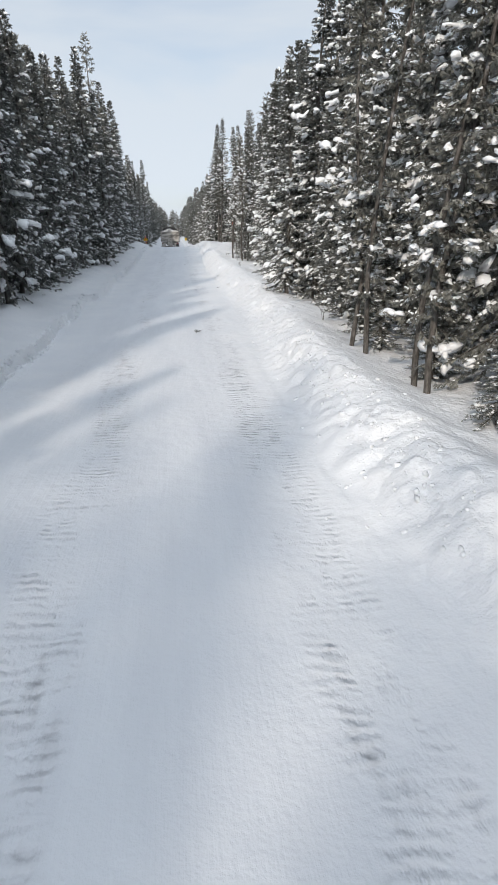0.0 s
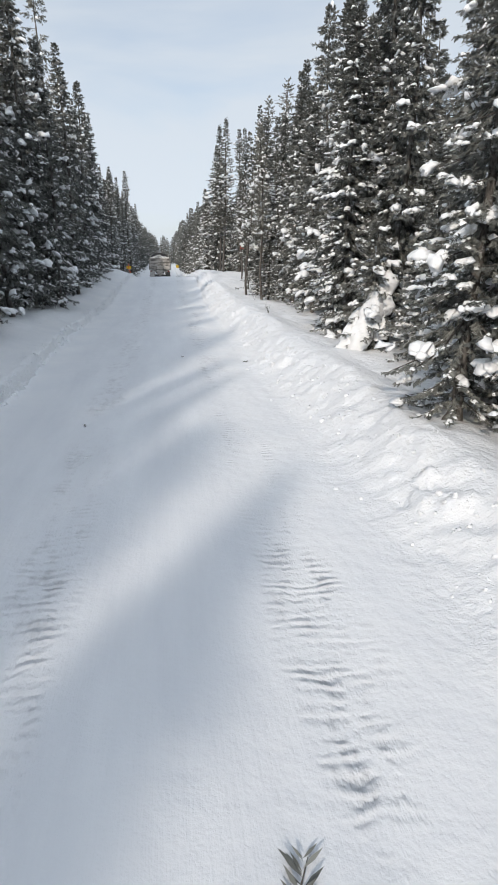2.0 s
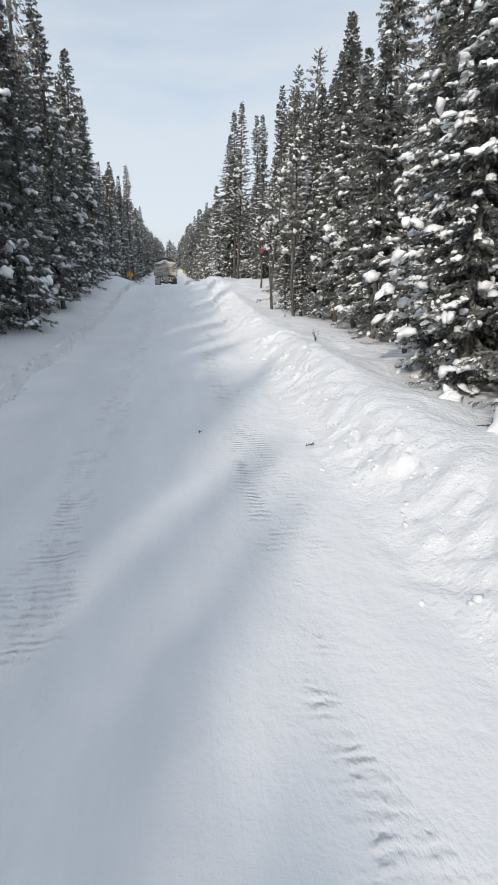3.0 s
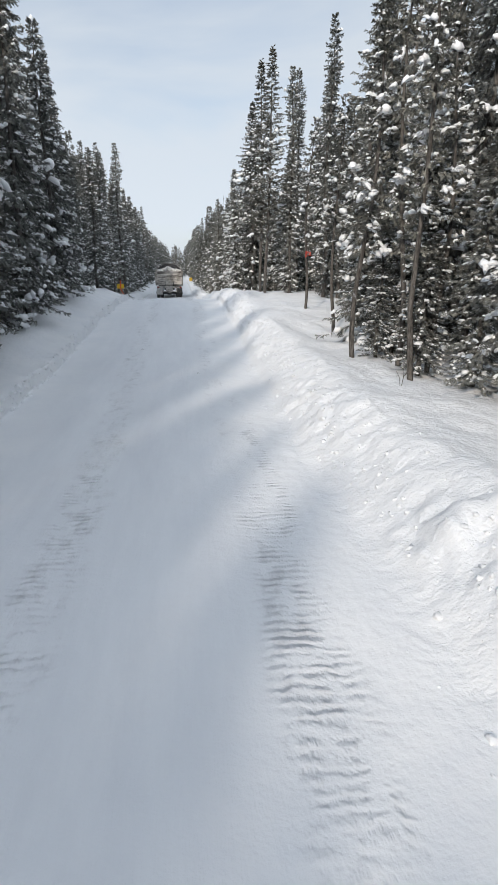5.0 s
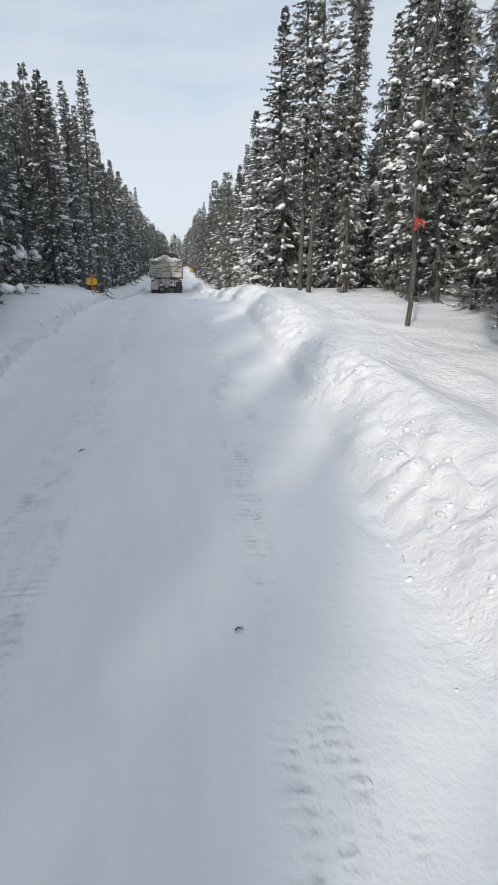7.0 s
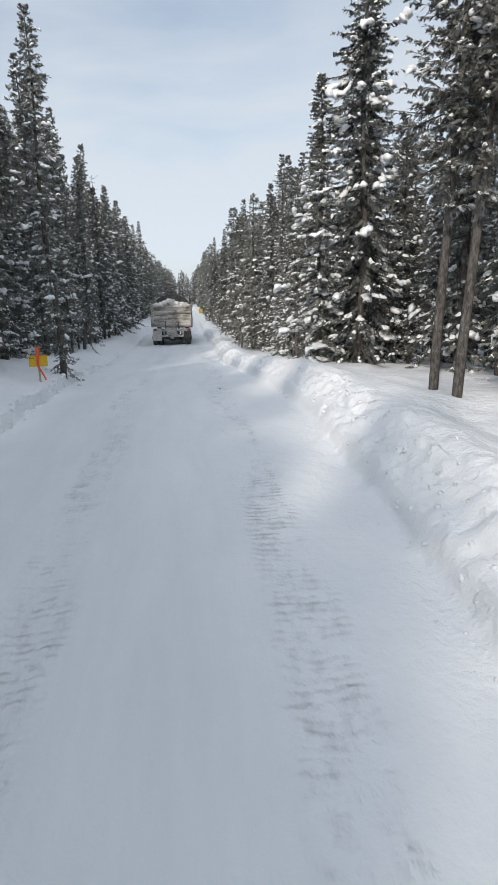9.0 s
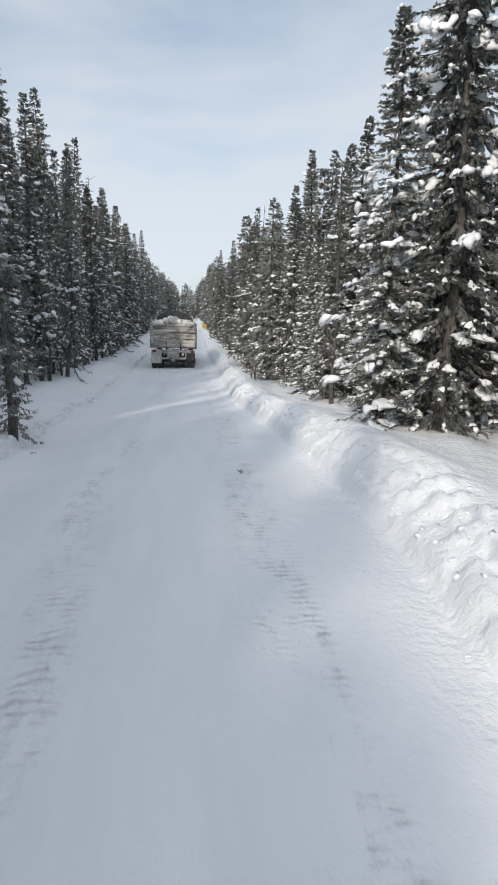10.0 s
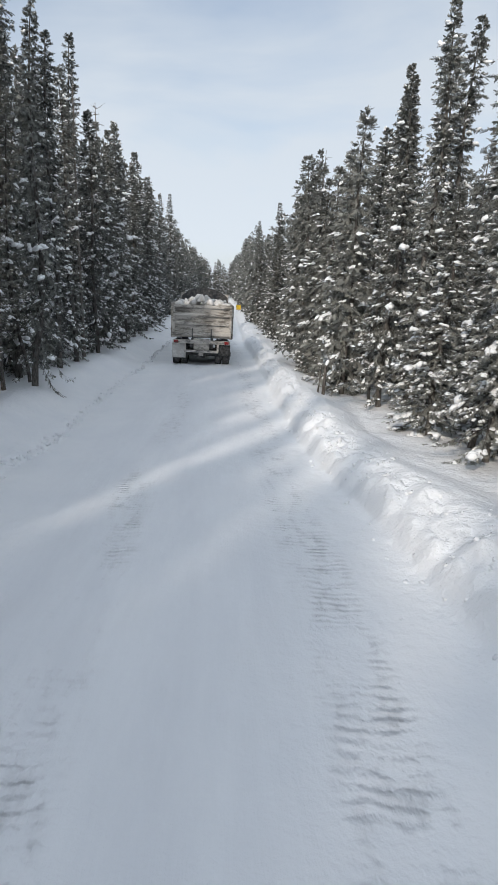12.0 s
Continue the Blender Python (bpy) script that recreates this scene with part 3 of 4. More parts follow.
    return dict(trunk=trunk, branch=branches, crown=crown, snow=joined(pieces) if pieces else None)


def laden_spruce(seed):
    """A young spruce whose bent boughs carry long draped ridges of snow."""
    tree = conifer(seed, 3.0, 0.95, 0.1, 110, 34, 0.95, 0.9, lumps=1.6, heap=1.2)
    rng = np.random.default_rng(seed + 1)
    ridges = [tree["snow"]]
    drapes = (((0.30, 0.0, 2.0), (0.22, -0.05, 1.5), (-0.1, -0.1, 0.95), (-0.42, -0.15, 0.0), 0.13, 0.24), ((0.32, 0.0, 1.95), (0.34, -0.1, 1.5), (0.25, -0.1, 1.0), (0.18, -0.1, 0.35), 0.13, 0.15),
              ((0.1, 0.1, 1.5), (-0.15, 0.1, 1.1), (-0.5, 0.0, 0.6), (-0.65, 0.0, 0.0), 0.10, 0.20), ((0.62, -0.1, 1.45), (0.80, -0.15, 1.5), (0.95, -0.15, 1.35), (1.0, -0.15, 1.05), 0.12, 0.13),
              ((0.75, 0.0, 0.75), (0.9, -0.1, 0.7), (1.0, -0.1, 0.5), (1.05, -0.1, 0.3), 0.08, 0.12))
    for i, (a, b, c, d, thin, thick) in enumerate(drapes):
        t = np.linspace(0.0, 1.0, 36)[:, None]
        p = (1 - t) ** 3 * np.array(a) + 3 * t * (1 - t) ** 2 * np.array(b) + 3 * t ** 2 * (1 - t) * np.array(c) + t ** 3 * np.array(d)
        t = t[:, 0]
        fat = (thin + (thick - thin) * t) * np.clip(np.sin(np.clip(t * 6 + 0.15, 0, 1.57)), 0.1, 1) * (1 + 0.45 * fbm(t * 5.0, 0 * t + i * 3.1, 70, 3))
        v, q = tube(p, fat, 16)
        v = v + 0.05 * np.stack([fbm(v[:, 0] * 7 + k * 9, v[:, 1] * 7 + v[:, 2] * 7, 71 + k, 3) for k in range(3)], -1)
        ridges.append((v, q))
    tree["snow"] = joined(ridges)
    return tree


def snag(seed, height, count, reach):
    """A dead tree: trunk and bare crooked branches."""
    rng = np.random.default_rng(seed)
    hs = np.linspace(-0.25, 1, 12)
    ph = rng.uniform(0, 6.28)
    axis = lambda t: np.stack([0.06 * np.sin(5 * t + ph), 0.08 * np.sin(4 * t + ph),
                               height * t], -1)
    trunk = tube(axis(hs), 0.0075 * height * (1.02 - np.clip(hs, 0, 1)) ** 0.8 + 0.006, 7)
    sticks = []
    for i in range(count):
        t = rng.uniform(0.18, 0.99)
        a = rng.uniform(0, 6.28)
        n = reach * (1.05 - t) ** 0.6 * rng.uniform(0.4, 1.1)
        p0 = axis(np.array(t))
        o = np.array([math.cos(a), math.sin(a), 0])
        dz = rng.uniform(-0.5, 0.25)
        pts = [p0, p0 + o * n * 0.4 + [0, 0, dz * 0.3 * n], p0 + o * n * 0.75 + [*rng.normal(0, 0.08, 2), dz * 0.8 * n],
               p0 + o * n + [*rng.normal(0, 0.12, 2), dz * 1.1 * n + rng.uniform(-0.1, 0.2)]]
        sticks.append(tube(pts, [0.014, 0.010, 0.006, 0.003], 4))
        if n > 0.5:
            q = pts[2]
            sticks.append(tube([q, q + o * 0.15 + rng.normal(0, 0.12, 3), q + o * 0.3 + rng.normal(0, 0.2, 3)], [0.009, 0.006, 0.003], 3))
    lumps = []
    m = max(4, count // 5)
    ts = rng.uniform(0.1, 0.9, m)
    cen = axis(ts) + np.stack([rng.uniform(-0.3, 0.3, m), rng.uniform(-0.3, 0.3, m), rng.uniform(0, 0.1, m)], -1)
    eye = np.repeat(np.eye(3)[None], m, 0)
    lumps.append(blobs(rng, cen, eye, rng.uniform(0.05, 0.11, (m, 3)) * [1.3, 1.1, 0.6], 0.25))
    return dict(trunk=trunk, branch=joined(sticks), crown=None, snow=joined(lumps))


KINDS = {}


def kind(key, names, data, needles, bark, nominal):
    KINDS[key] = dict(names=names, data=data, needles=needles, bark=bark, height=nominal, first=None)


LABEL_SPRUCE = "narrow dark green spruce with clumps of snow on drooping branches"
LABEL_BROAD = "broad grey-green spruce heavily loaded with snow clumps"
LABEL_PINE = "tall scraggly pine with a bare grey trunk and sparse crown"
LABEL_THIN = "thin young pine with a leaning bare trunk and snowy tufts"
LABEL_SNAG = "dead grey tree with bare crooked branches"
LABEL_LADEN = "small young spruce bent under thick lumps of snow"
for i in range(4):
    kind(f"spruce{i}", ("spruce_tree", LABEL_SPRUCE, "tree"),
         conifer(100 + i, 9.0, 1.10 + 0.08 * i, 0.25 + 0.15 * i, 290, 44, 0.80 + 0.07 * i, 0.75 + 0.10 * i, club=0.10 * (i % 2)), NEEDLES, BARK, 9.0)
for i in range(3):
    kind(f"broad{i}", ("spruce_tree", LABEL_BROAD, "tree"),
         conifer(200 + i, 9.0, 1.45 + 0.12 * i, 0.25, 320, 46, 0.74 + 0.08 * i, 1.0, gap=0.12, frond=0.135, heap=1.35), NEEDLES, BARK, 9.0)
for i in range(3):
    kind(f"club{i}", ("spruce_tree", "slender spruce with a dense club-shaped top", "tree"),
         conifer(300 + i, 10.5, 0.70, 0.35, 320, 30, 0.9, 0.6, club=0.22, gap=0.2), NEEDLES, BARK, 10.5)
for i in range(3):
    kind(f"pine{i}", ("pine_tree", LABEL_PINE, "tree"),
         conifer(400 + i, 10.5, 1.25, 2.2 - 0.4 * i, 130, 26, 0.16, 0.55, upturn=1.7, gap=0.3, frond=0.15, inner=5, taper=0.55), PINE_NEEDLES, BARK, 10.5)
for i in range(3):
    kind(f"near{i}", ("spruce_tree", LABEL_BROAD, "tree"),
         conifer(250 + i, 9.0, 1.40 + 0.1 * i, 0.35, 360, 78, 0.78 + 0.08 * i, 0.95, gap=0.1, frond=0.092, inner=15, dabs=0.75, heap=1.18, lumps=1.05), NEEDLES, BARK, 9.0)
kind("tall", ("pine_tree", "tall pine with a bare weathered trunk below its snowy crown", "tree"),
     conifer(430, 11.0, 1.3, 3.2, 260, 74, 0.55, 0.7, upturn=0.8, gap=0.2, frond=0.10, dabs=0.6, stout=0.8, lean=0.03, crook=0.03), PINE_NEEDLES, BARK, 11.0)
for i in range(2):
    kind(f"thin{i}", ("young_pine", LABEL_THIN, "tree"),
         conifer(500 + i, 6.0, 0.80, 0.75, 150, 62, 0.40, 0.85, upturn=1.0, gap=0.3, frond=0.095, dabs=0.6, lean=0.06, stout=0.65, crook=0.15), PINE_NEEDLES, BARK, 6.0)
for i in range(2):
    kind(f"pole{i}", ("young_pine", LABEL_THIN, "tree"),
         conifer(520 + i, 6.0, 0.66, 1.9, 110, 62, 0.45, 0.95, upturn=1.0, gap=0.3, frond=0.095, dabs=0.6, lean=0.04, stout=0.80, crook=0.12, lumps=1.3), PINE_NEEDLES, BARK, 6.0)
for i in range(4):
    kind(f"rear{i}", ("spruce_tree", "dark spruce standing behind the first row, flecked with snow", "tree"),
         conifer(800 + i, 9.0, 1.15 + 0.1 * i, 0.2, 180, 17, 0.8, 0.85, club=0.12 * (i % 2), frond=0.24, inner=6, dabs=0.9, coarse=1, heap=1.2), NEEDLES, BARK, 9.0)
kind("laden", ("young_spruce", LABEL_LADEN, "tree"), laden_spruce(600), NEEDLES, BARK, 3.0)
kind("snag0", ("dead_tree", LABEL_SNAG, "tree"), snag(700, 9.0, 44, 1.1), NEEDLES, DEAD_WOOD, 9.0)
kind("snag1", ("spruce_tree", "dark ragged spruce whose thin top leans over", "tree"), conifer(701, 9.0, 0.85, 0.6, 230, 30, 1.8, 0.45, lean=0.10, crook=0.12, gap=0.3), NEEDLES, BARK, 9.0)

kind("larch", ("larch_tree", "leafless grey larch with fine bare twigs", "tree"), snag(702, 10.0, 120, 1.25), NEEDLES, DEAD_WOOD, 10.0)

STANDING = []          # places already taken


def plant(key, x, y, top=None, height=None, turn=None, wide=1.0, sink=0.08, tilt=(0, 0)):
    k = KINDS[key]
    rnd = random.Random(int(x * 977 + y * 131))
    z = zat(x, y) - sink
    f = ((top - z) if top is not None else height) / k["height"]
    a = rnd.uniform(0, 360) if turn is None else turn
    m = pose(x, y, z, tilt[0], tilt[1], a) @ Matrix.Diagonal((f ** 0.6 * wide, f ** 0.6 * wide, f, 1))
    STANDING.append((x, y))
    if k["first"] is not None:
        return copy_thing(k["first"], m @ Matrix.Diagonal((*(1 / q for q in k["first"].scale), 1)))
    name, label, category = k["names"]
    tree = tagged(new(name), label, category, "roadside trees")
    for part_name, slot, material in (("trunk", "trunk", k["bark"]), ("limbwork", "branch", k["bark"]),
                                      ("crown", "crown", k["needles"]), ("snow_load", "snow", TREE_SNOW)):
        data = k["data"][slot]
        if data is None:
            continue
        ob = new(part_name, mesh_of(part_name, data[0], [data[1]], material, part_name != "crown", data[2] if len(data) > 2 else None))
        ob.parent = tree
        if part_name == "snow_load":
            tagged(ob, "white clumps of clinging snow", kind="stuff")
        if part_name in ("limbwork", "crown"):
            tagged(ob, kind="stuff")
    k["first"] = tree
    copy = tree
    tree.matrix_basis = m
    return copy


def plant_all():
    rnd = random.Random(7)
    # trees whose tops and feet are known
    known = [
        # right side
        ("broad0", 5.9, 30.8, 10.3), ("spruce1", 5.6, 26.6, 9.4), ("near1", 5.4, 21.3, 9.3), ("near2", 4.9, 17.9, 9.6),
        ("pine0", 7.3, 48.7, 11.8), ("club0", 6.6, 53.6, 11.4), ("club2", 5.63, 56.7, 10.6),
        ("pine1", 5.6, 45.0, 9.9), ("spruce2", 5.4, 36.4, 8.9), ("spruce0", 6.6, 40.5, 10.4),
        ("near1", 4.4, 61.7, 10.4), ("near2", 4.75, 63.1, 9.6), ("near0", 4.75, 66.6, 5.0), ("near0", 3.55, 62.2, 7.2), ("near1", 5.1, 69.4, 7.75), ("club2", 4.44, 73.4, 7.85), ("club0", 5.47, 74.8, 8.3),
        ("spruce1", 5.6, 72.8, 7.9), ("spruce2", 6.1, 81.8, 9.6), ("spruce3", 5.0, 79.6, 7.2), ("club1", 4.23, 87.7, 8.2),
        ("spruce0", 4.6, 82.4, 6.7), ("club2", 3.9, 100.7, 7.6), ("club0", 4.6, 134.0, 9.7),
        ("pole0", 4.65, 44.5, 6.4), ("pole1", 3.95, 40.3, 7.4), ("pole0", 4.35, 38.0, 7.4), ("pole1", 4.65, 39.5, 7.6), ("near0", 5.8, 41.1, 8.4), ("pole0", 5.05, 38.9, 6.6), ("pole1", 5.1, 29.6, 7.0),
        ("thin1", 3.05, 9.65, 6.6), ("thin0", 3.22, 9.2, 7.2), ("thin1", 3.31, 7.3, 6.8), ("thin0", 3.33, 6.9, 7.4), ("near0", 4.35, 25.6, 7.2), ("near2", 4.75, 27.4, 8.0), ("near0", 3.55, 18.3, 6.8), ("near1", 4.3, 17.8, 8.6), ("near2", 4.2, 12.5, 8.8), ("tall", 4.2, 56.8, 10.9), ("tall", 4.36, 56.3, 11.3),
        ("near0", 4.8, 11.4, 9.8), ("near1", 4.6, 9.2, 9.6), ("near2", 4.4, 6.9, 9.0),
        ("laden", 4.25, 23.5, 2.9), ("spruce1", 4.5, 65.7, 2.7), ("spruce0", 4.5, 40.4, 3.2), ("spruce2", 4.75, 38.7, 3.6), ("spruce3", 5.2, 41.3, 3.6), ("spruce1", 5.2, 37.4, 4.2), ("spruce0", 7.6, 50.5, 10.4), ("broad0", 7.9, 45.6, 10.2), ("spruce2", 7.2, 56.0, 10.6), ("spruce3", 8.3, 48.3, 10.5), ("spruce1", 7.0, 43.2, 10.0), ("spruce1", 3.6, 9.6, 2.3), ("spruce3", 3.75, 7.7, 2.0), ("spruce0", 3.8, 11.3, 2.6), ("spruce2", 3.6, 5.6, 1.7), ("spruce1", 4.0, 13.6, 2.2), ("spruce0", 4.3, 16.0, 2.4), ("pole0", 4.86, 49.4, 7.0),
        ("snag0", 5.2, 91.4, 9.0), ("snag0", 6.5, 73.6, 8.3),
        ("spruce3", 5.8, 33.4, 9.9), ("broad2", 6.0, 28.4, 9.8), ("spruce1", 6.7, 47.4, 9.6), ("club1", 6.4, 58.6, 11.0),
        ("larch", 5.3, 20.0, 10.9), ("larch", 5.6, 13.6, 10.6), ("larch", 6.4, 44.5, 10.6), ("larch", -5.6, 88.0, 9.6),
        # left side
        ("pine1", -4.75, 38.6, 12.6), ("spruce0", -4.0, 34.9, 9.0), ("spruce1", -4.4, 46.4, 10.6), ("pine2", -5.0, 42.6, 9.8),
        ("broad0", -4.8, 21.1, 8.4), ("spruce3", -4.9, 26.5, 8.6), ("spruce2", -4.7, 30.4, 9.4), ("broad2", -4.6, 16.2, 8.8),
        ("spruce2", -4.2, 60.4, 7.75), ("club1", -5.28, 66.0, 9.1), ("club2", -4.3, 62.6, 8.0), ("club0", -4.7, 68.4, 9.4), ("club0", -4.9, 69.6, 9.0),
        ("club2", -5.45, 76.3, 10.2), ("club1", -5.42, 82.6, 10.2), ("snag0", -5.0, 82.0, 8.9), ("spruce0", -4.9, 89.6, 9.2),
        ("spruce1", -5.0, 94.5, 9.0), ("club0", -4.8, 116.3, 9.9), ("snag1", -4.55, 74.8, 8.0), ("spruce0", -4.6, 54.9, 9.8), ("spruce3", -4.5, 51.0, 10.0), ("broad0", -4.9, 49.0, 10.4), ("broad1", -5.2, 52.6, 9.6),
        ("club0", -2.95, 62.6, 8.4), ("club0", -4.95, 72.6, 8.9), ("broad0", -4.7, 33.6, 10.6), ("spruce2", -4.25, 41.0, 10.6), ("club1", -4.9, 70.6, 8.0), ("club1", -4.85, 78.2, 8.7), ("club2", -4.95, 80.6, 8.5), ("spruce1", -4.8, 83.5, 8.1), ("spruce2", -4.95, 86.4, 8.2), ("club0", -4.75, 89.6, 8.3), ("spruce0", -4.7, 92.6, 8.1), ("spruce3", -4.6, 97.0, 8.2), ("spruce1", -4.7, 101.0, 8.2), ("club1", -4.6, 105.0, 8.4), ("thin0", -4.65, 72.5, 6.0), ("thin1", -4.9, 75.6, 6.4),
    ]
    for key, x, y, top in known:
        tilt = (rnd.uniform(-1.2, 1.2), rnd.uniform(-1.2, 1.2))
        turn = 0.0 if key in ("snag1", "laden", "tall") else None
        plant(key, x, y, top=top, tilt=tilt, turn=turn)
    # the rest of the first two rows, lower than the skyline except the left second row
    line_y = [-8, 5, 12, 17, 24, 30, 38, 43, 46, 52, 58, 62, 66, 67.5, 75, 90, 120]
    line_x = [4.0, 3.7, 3.9, 4.1, 4.6, 4.6, 4.7, 5.0, 6.0, 7.0, 6.2, 5.2, 5.0, 3.5, 3.3, 3.15, 3.2]
    sky_r = ([-8, 20, 30, 50, 57, 60, 63, 68, 75, 90, 130], [9.5, 9.6, 10, 10, 10.2, 9.5, 6.6, 6.8, 7.6, 8, 9])
    # left trees near the start are out of view, kept low to let sun in
    sky_l = ([-8, -1, 4, 20, 38, 46, 55, 58, 63, 68, 76, 90, 116], [4.6, 4.6, 8.4, 8.6, 10, 10, 9.0, 7.0, 7.6, 9.1, 9.5, 9.3, 9.6])
    keys = ["spruce0", "spruce1", "spruce2", "spruce3", "broad0", "broad1", "broad2", "club0", "club1", "club2", "pine0", "pine1", "pine2", "thin0", "thin1"]
    weights = [4, 4, 4, 4, 3, 3, 3, 1.5, 1.5, 1.5, 1, 1, 1, 0.6, 0.6]
    for row, step, hi in ((0, 1.25, 0.94), (1, 1.65, 1.04)):
        for sg in (1, -1):
            y = -7.0
            while y < 108:
                y += step * rnd.uniform(0.75, 1.3) * (1.0 if y < 85 else 1.4) * (0.76 if sg < 0 and row and 2 < y < 85 else 1.0)
                front = np.interp(y, line_y, line_x) if sg > 0 else np.interp(y, [0, 60, 68, 78, 110], [4.45, 4.35, 4.5, 4.9, 4.8])
                x = sg * (front + 0.2 + row * 1.7 + rnd.uniform(0, 0.9))
                if any((x - a) ** 2 + (y - b) ** 2 < (0.75 if row == 0 else 0.9) ** 2 for a, b in STANDING):
                    continue
                sky_top = np.interp(y, *(sky_r if sg > 0 else sky_l))
                if sg > 0 and ((x - 4.2) ** 2 + (y - 61.4) ** 2 < 1.7 or (x - 4.8) ** 2 + (y - 56.4) ** 2 < 3.0):
                    continue
                slim = 0.82 if sg < 0 and y > 56 else 1.0
                key = rnd.choices(keys, weights)[0] if row == 0 and 5 < y < 76 else f"rear{rnd.randrange(4)}"
                f = rnd.uniform(0.66 if sg > 0 else 0.80, hi) if rnd.random() < 0.8 else rnd.uniform(0.38, 0.62)
                # hidden left second row: tall and close-set to shade the road
                if row == 1 and sg < 0:
                    f = rnd.uniform(0.98, 1.1)
                plant(key, x, y, top=sky_top * f, wide=slim * rnd.uniform(0.9, 1.12), tilt=(rnd.uniform(-2, 2), rnd.uniform(-2, 2)))


plant_all()


def far_woods():
    """The deeper rows, unseen woods added behind the start to cast shade, and those far ahead: one mesh for each
    material.
    """
    rnd = random.Random(21)
    rng = np.random.default_rng(21)
    protos = [conifer(900 + i, 9.0, 1.0 + 0.1 * (i % 3), 0.8, 80, 8, 0.7, 0.8, club=0.2 * (i % 2), frond=0.42, inner=3, dabs=1.6, coarse=2) for i in range(4)] + \
             [conifer(950, 10.0, 1.0, 2.5, 70, 8, 0.2, 0.6, upturn=1.3, frond=0.46, inner=2, coarse=2)]
    coarse = [conifer(960 + i, 9.0, 1.2, 0.3, 60, 6, 0.6, 0.8, frond=0.56, inner=2, dabs=1.6, coarse=2) for i in range(3)]
    deep = [conifer(980 + i, 9.0, 1.25, 0.3, 36, 5, 0.6, 0.5, frond=0.9, inner=2, coarse=2) for i in range(3)]
    spots = []
    for sg in (1, -1):
        for row in range(2, 4):
            y = -34.0
            while y < 112:
                y += rnd.uniform(1.3, 2.4)
                x = sg * (5.0 + row * 1.75 + rnd.uniform(0, 1.5))
                if sg > 0 and 42 < y < 61 and x < 9.4:
                    continue
                # left rows, mostly hidden, are raised to block the sun
                spots.append((x, y, rnd.uniform(6.4, 9.6) if sg > 0 else rnd.uniform(8.2, 10.0)))
        for y0, y1, rows in ((-36, -7, 2), (108, 175, 3), (175, 240, 2)):
            for row in range(rows):
                y = y0
                while y < y1:
                    y += rnd.uniform(1.4, 2.6)
                    spots.append((sg * (((3.2 if sg > 0 else 4.6) if y > 100 else 4.5) + row * 1.8 + rnd.uniform(0, 1.0)), y, rnd.uniform(6.2, 9.6)))
    # the woods go on behind the rows along the road
    for sg in (1, -1):
        for row in range(5):
            y = -34.0
            while y < 125:
                y += rnd.uniform(2.0, 3.8)
                spots.append((sg * (12.2 + row * 2.6 + rnd.uniform(0, 1.9)), y, rnd.uniform(5.5, 9.0)))
    # the road bends away far ahead: woods close the view
    for i in range(60):
        spots.append((rnd.uniform(-7, 7), rnd.uniform(172, 215), rnd.uniform(5.6, 8.2)))
    sets, flat = {"trunk": [], "crown": [], "snow": []}, []
    for x, y, h in spots:
        p = rnd.choice(deep if abs(x) > 12 else protos if y < 112 else coarse)
        a, f = rnd.uniform(0, 6.28), h / 9.0
        c, s = math.cos(a), math.sin(a)
        rot = np.array([[c, s, 0], [-s, c, 0], [0, 0, 1]]) * [[1], [1], [1]]
        move = np.array([x, y, zat(x, y) - 0.1])
        for k in sets:
            if p[k] is not None:
                sets[k].append(((p[k][0] * [f ** 0.6, f ** 0.6, f]) @ rot + move, p[k][1]))
                if k == "crown":
                    flat.append(p[k][2])
    woods = tagged(new("far_woods"), "dense snowy spruce woods behind the roadside trees", "woods", kind="stuff")
    for k, material in (("trunk", BARK), ("crown", NEEDLES), ("snow", TREE_SNOW)):
        v, q = joined(sets[k])
        ob = new({"trunk": "trunks", "crown": "crowns", "snow": "snow_load"}[k], mesh_of(k, v, [q], material, k != "crown", np.concatenate(flat) if k == "crown" else None))
        ob.parent = woods
        tagged(ob, kind="stuff")


far_woods()


# ---------------------------------------------------------------- dump truck
def cylinder(bm, centre, radius, length, segs=28, bevel=0.0):
    """A cylinder along x."""
    g = bmesh.ops.create_cone(bm, cap_ends=True, segments=segs, radius1=radius, radius2=radius, depth=length,
                              matrix=Matrix.Translation(centre) @ Matrix.Rotation(radians(90), 4, "Y"))
    if bevel:
        es = [e for e in {e for v in g["verts"] for e in v.link_edges} if e.calc_face_angle(0) > 0.8]
        bmesh.ops.bevel(bm, geom=es, offset=bevel, segments=2, affect="EDGES")
    return bm


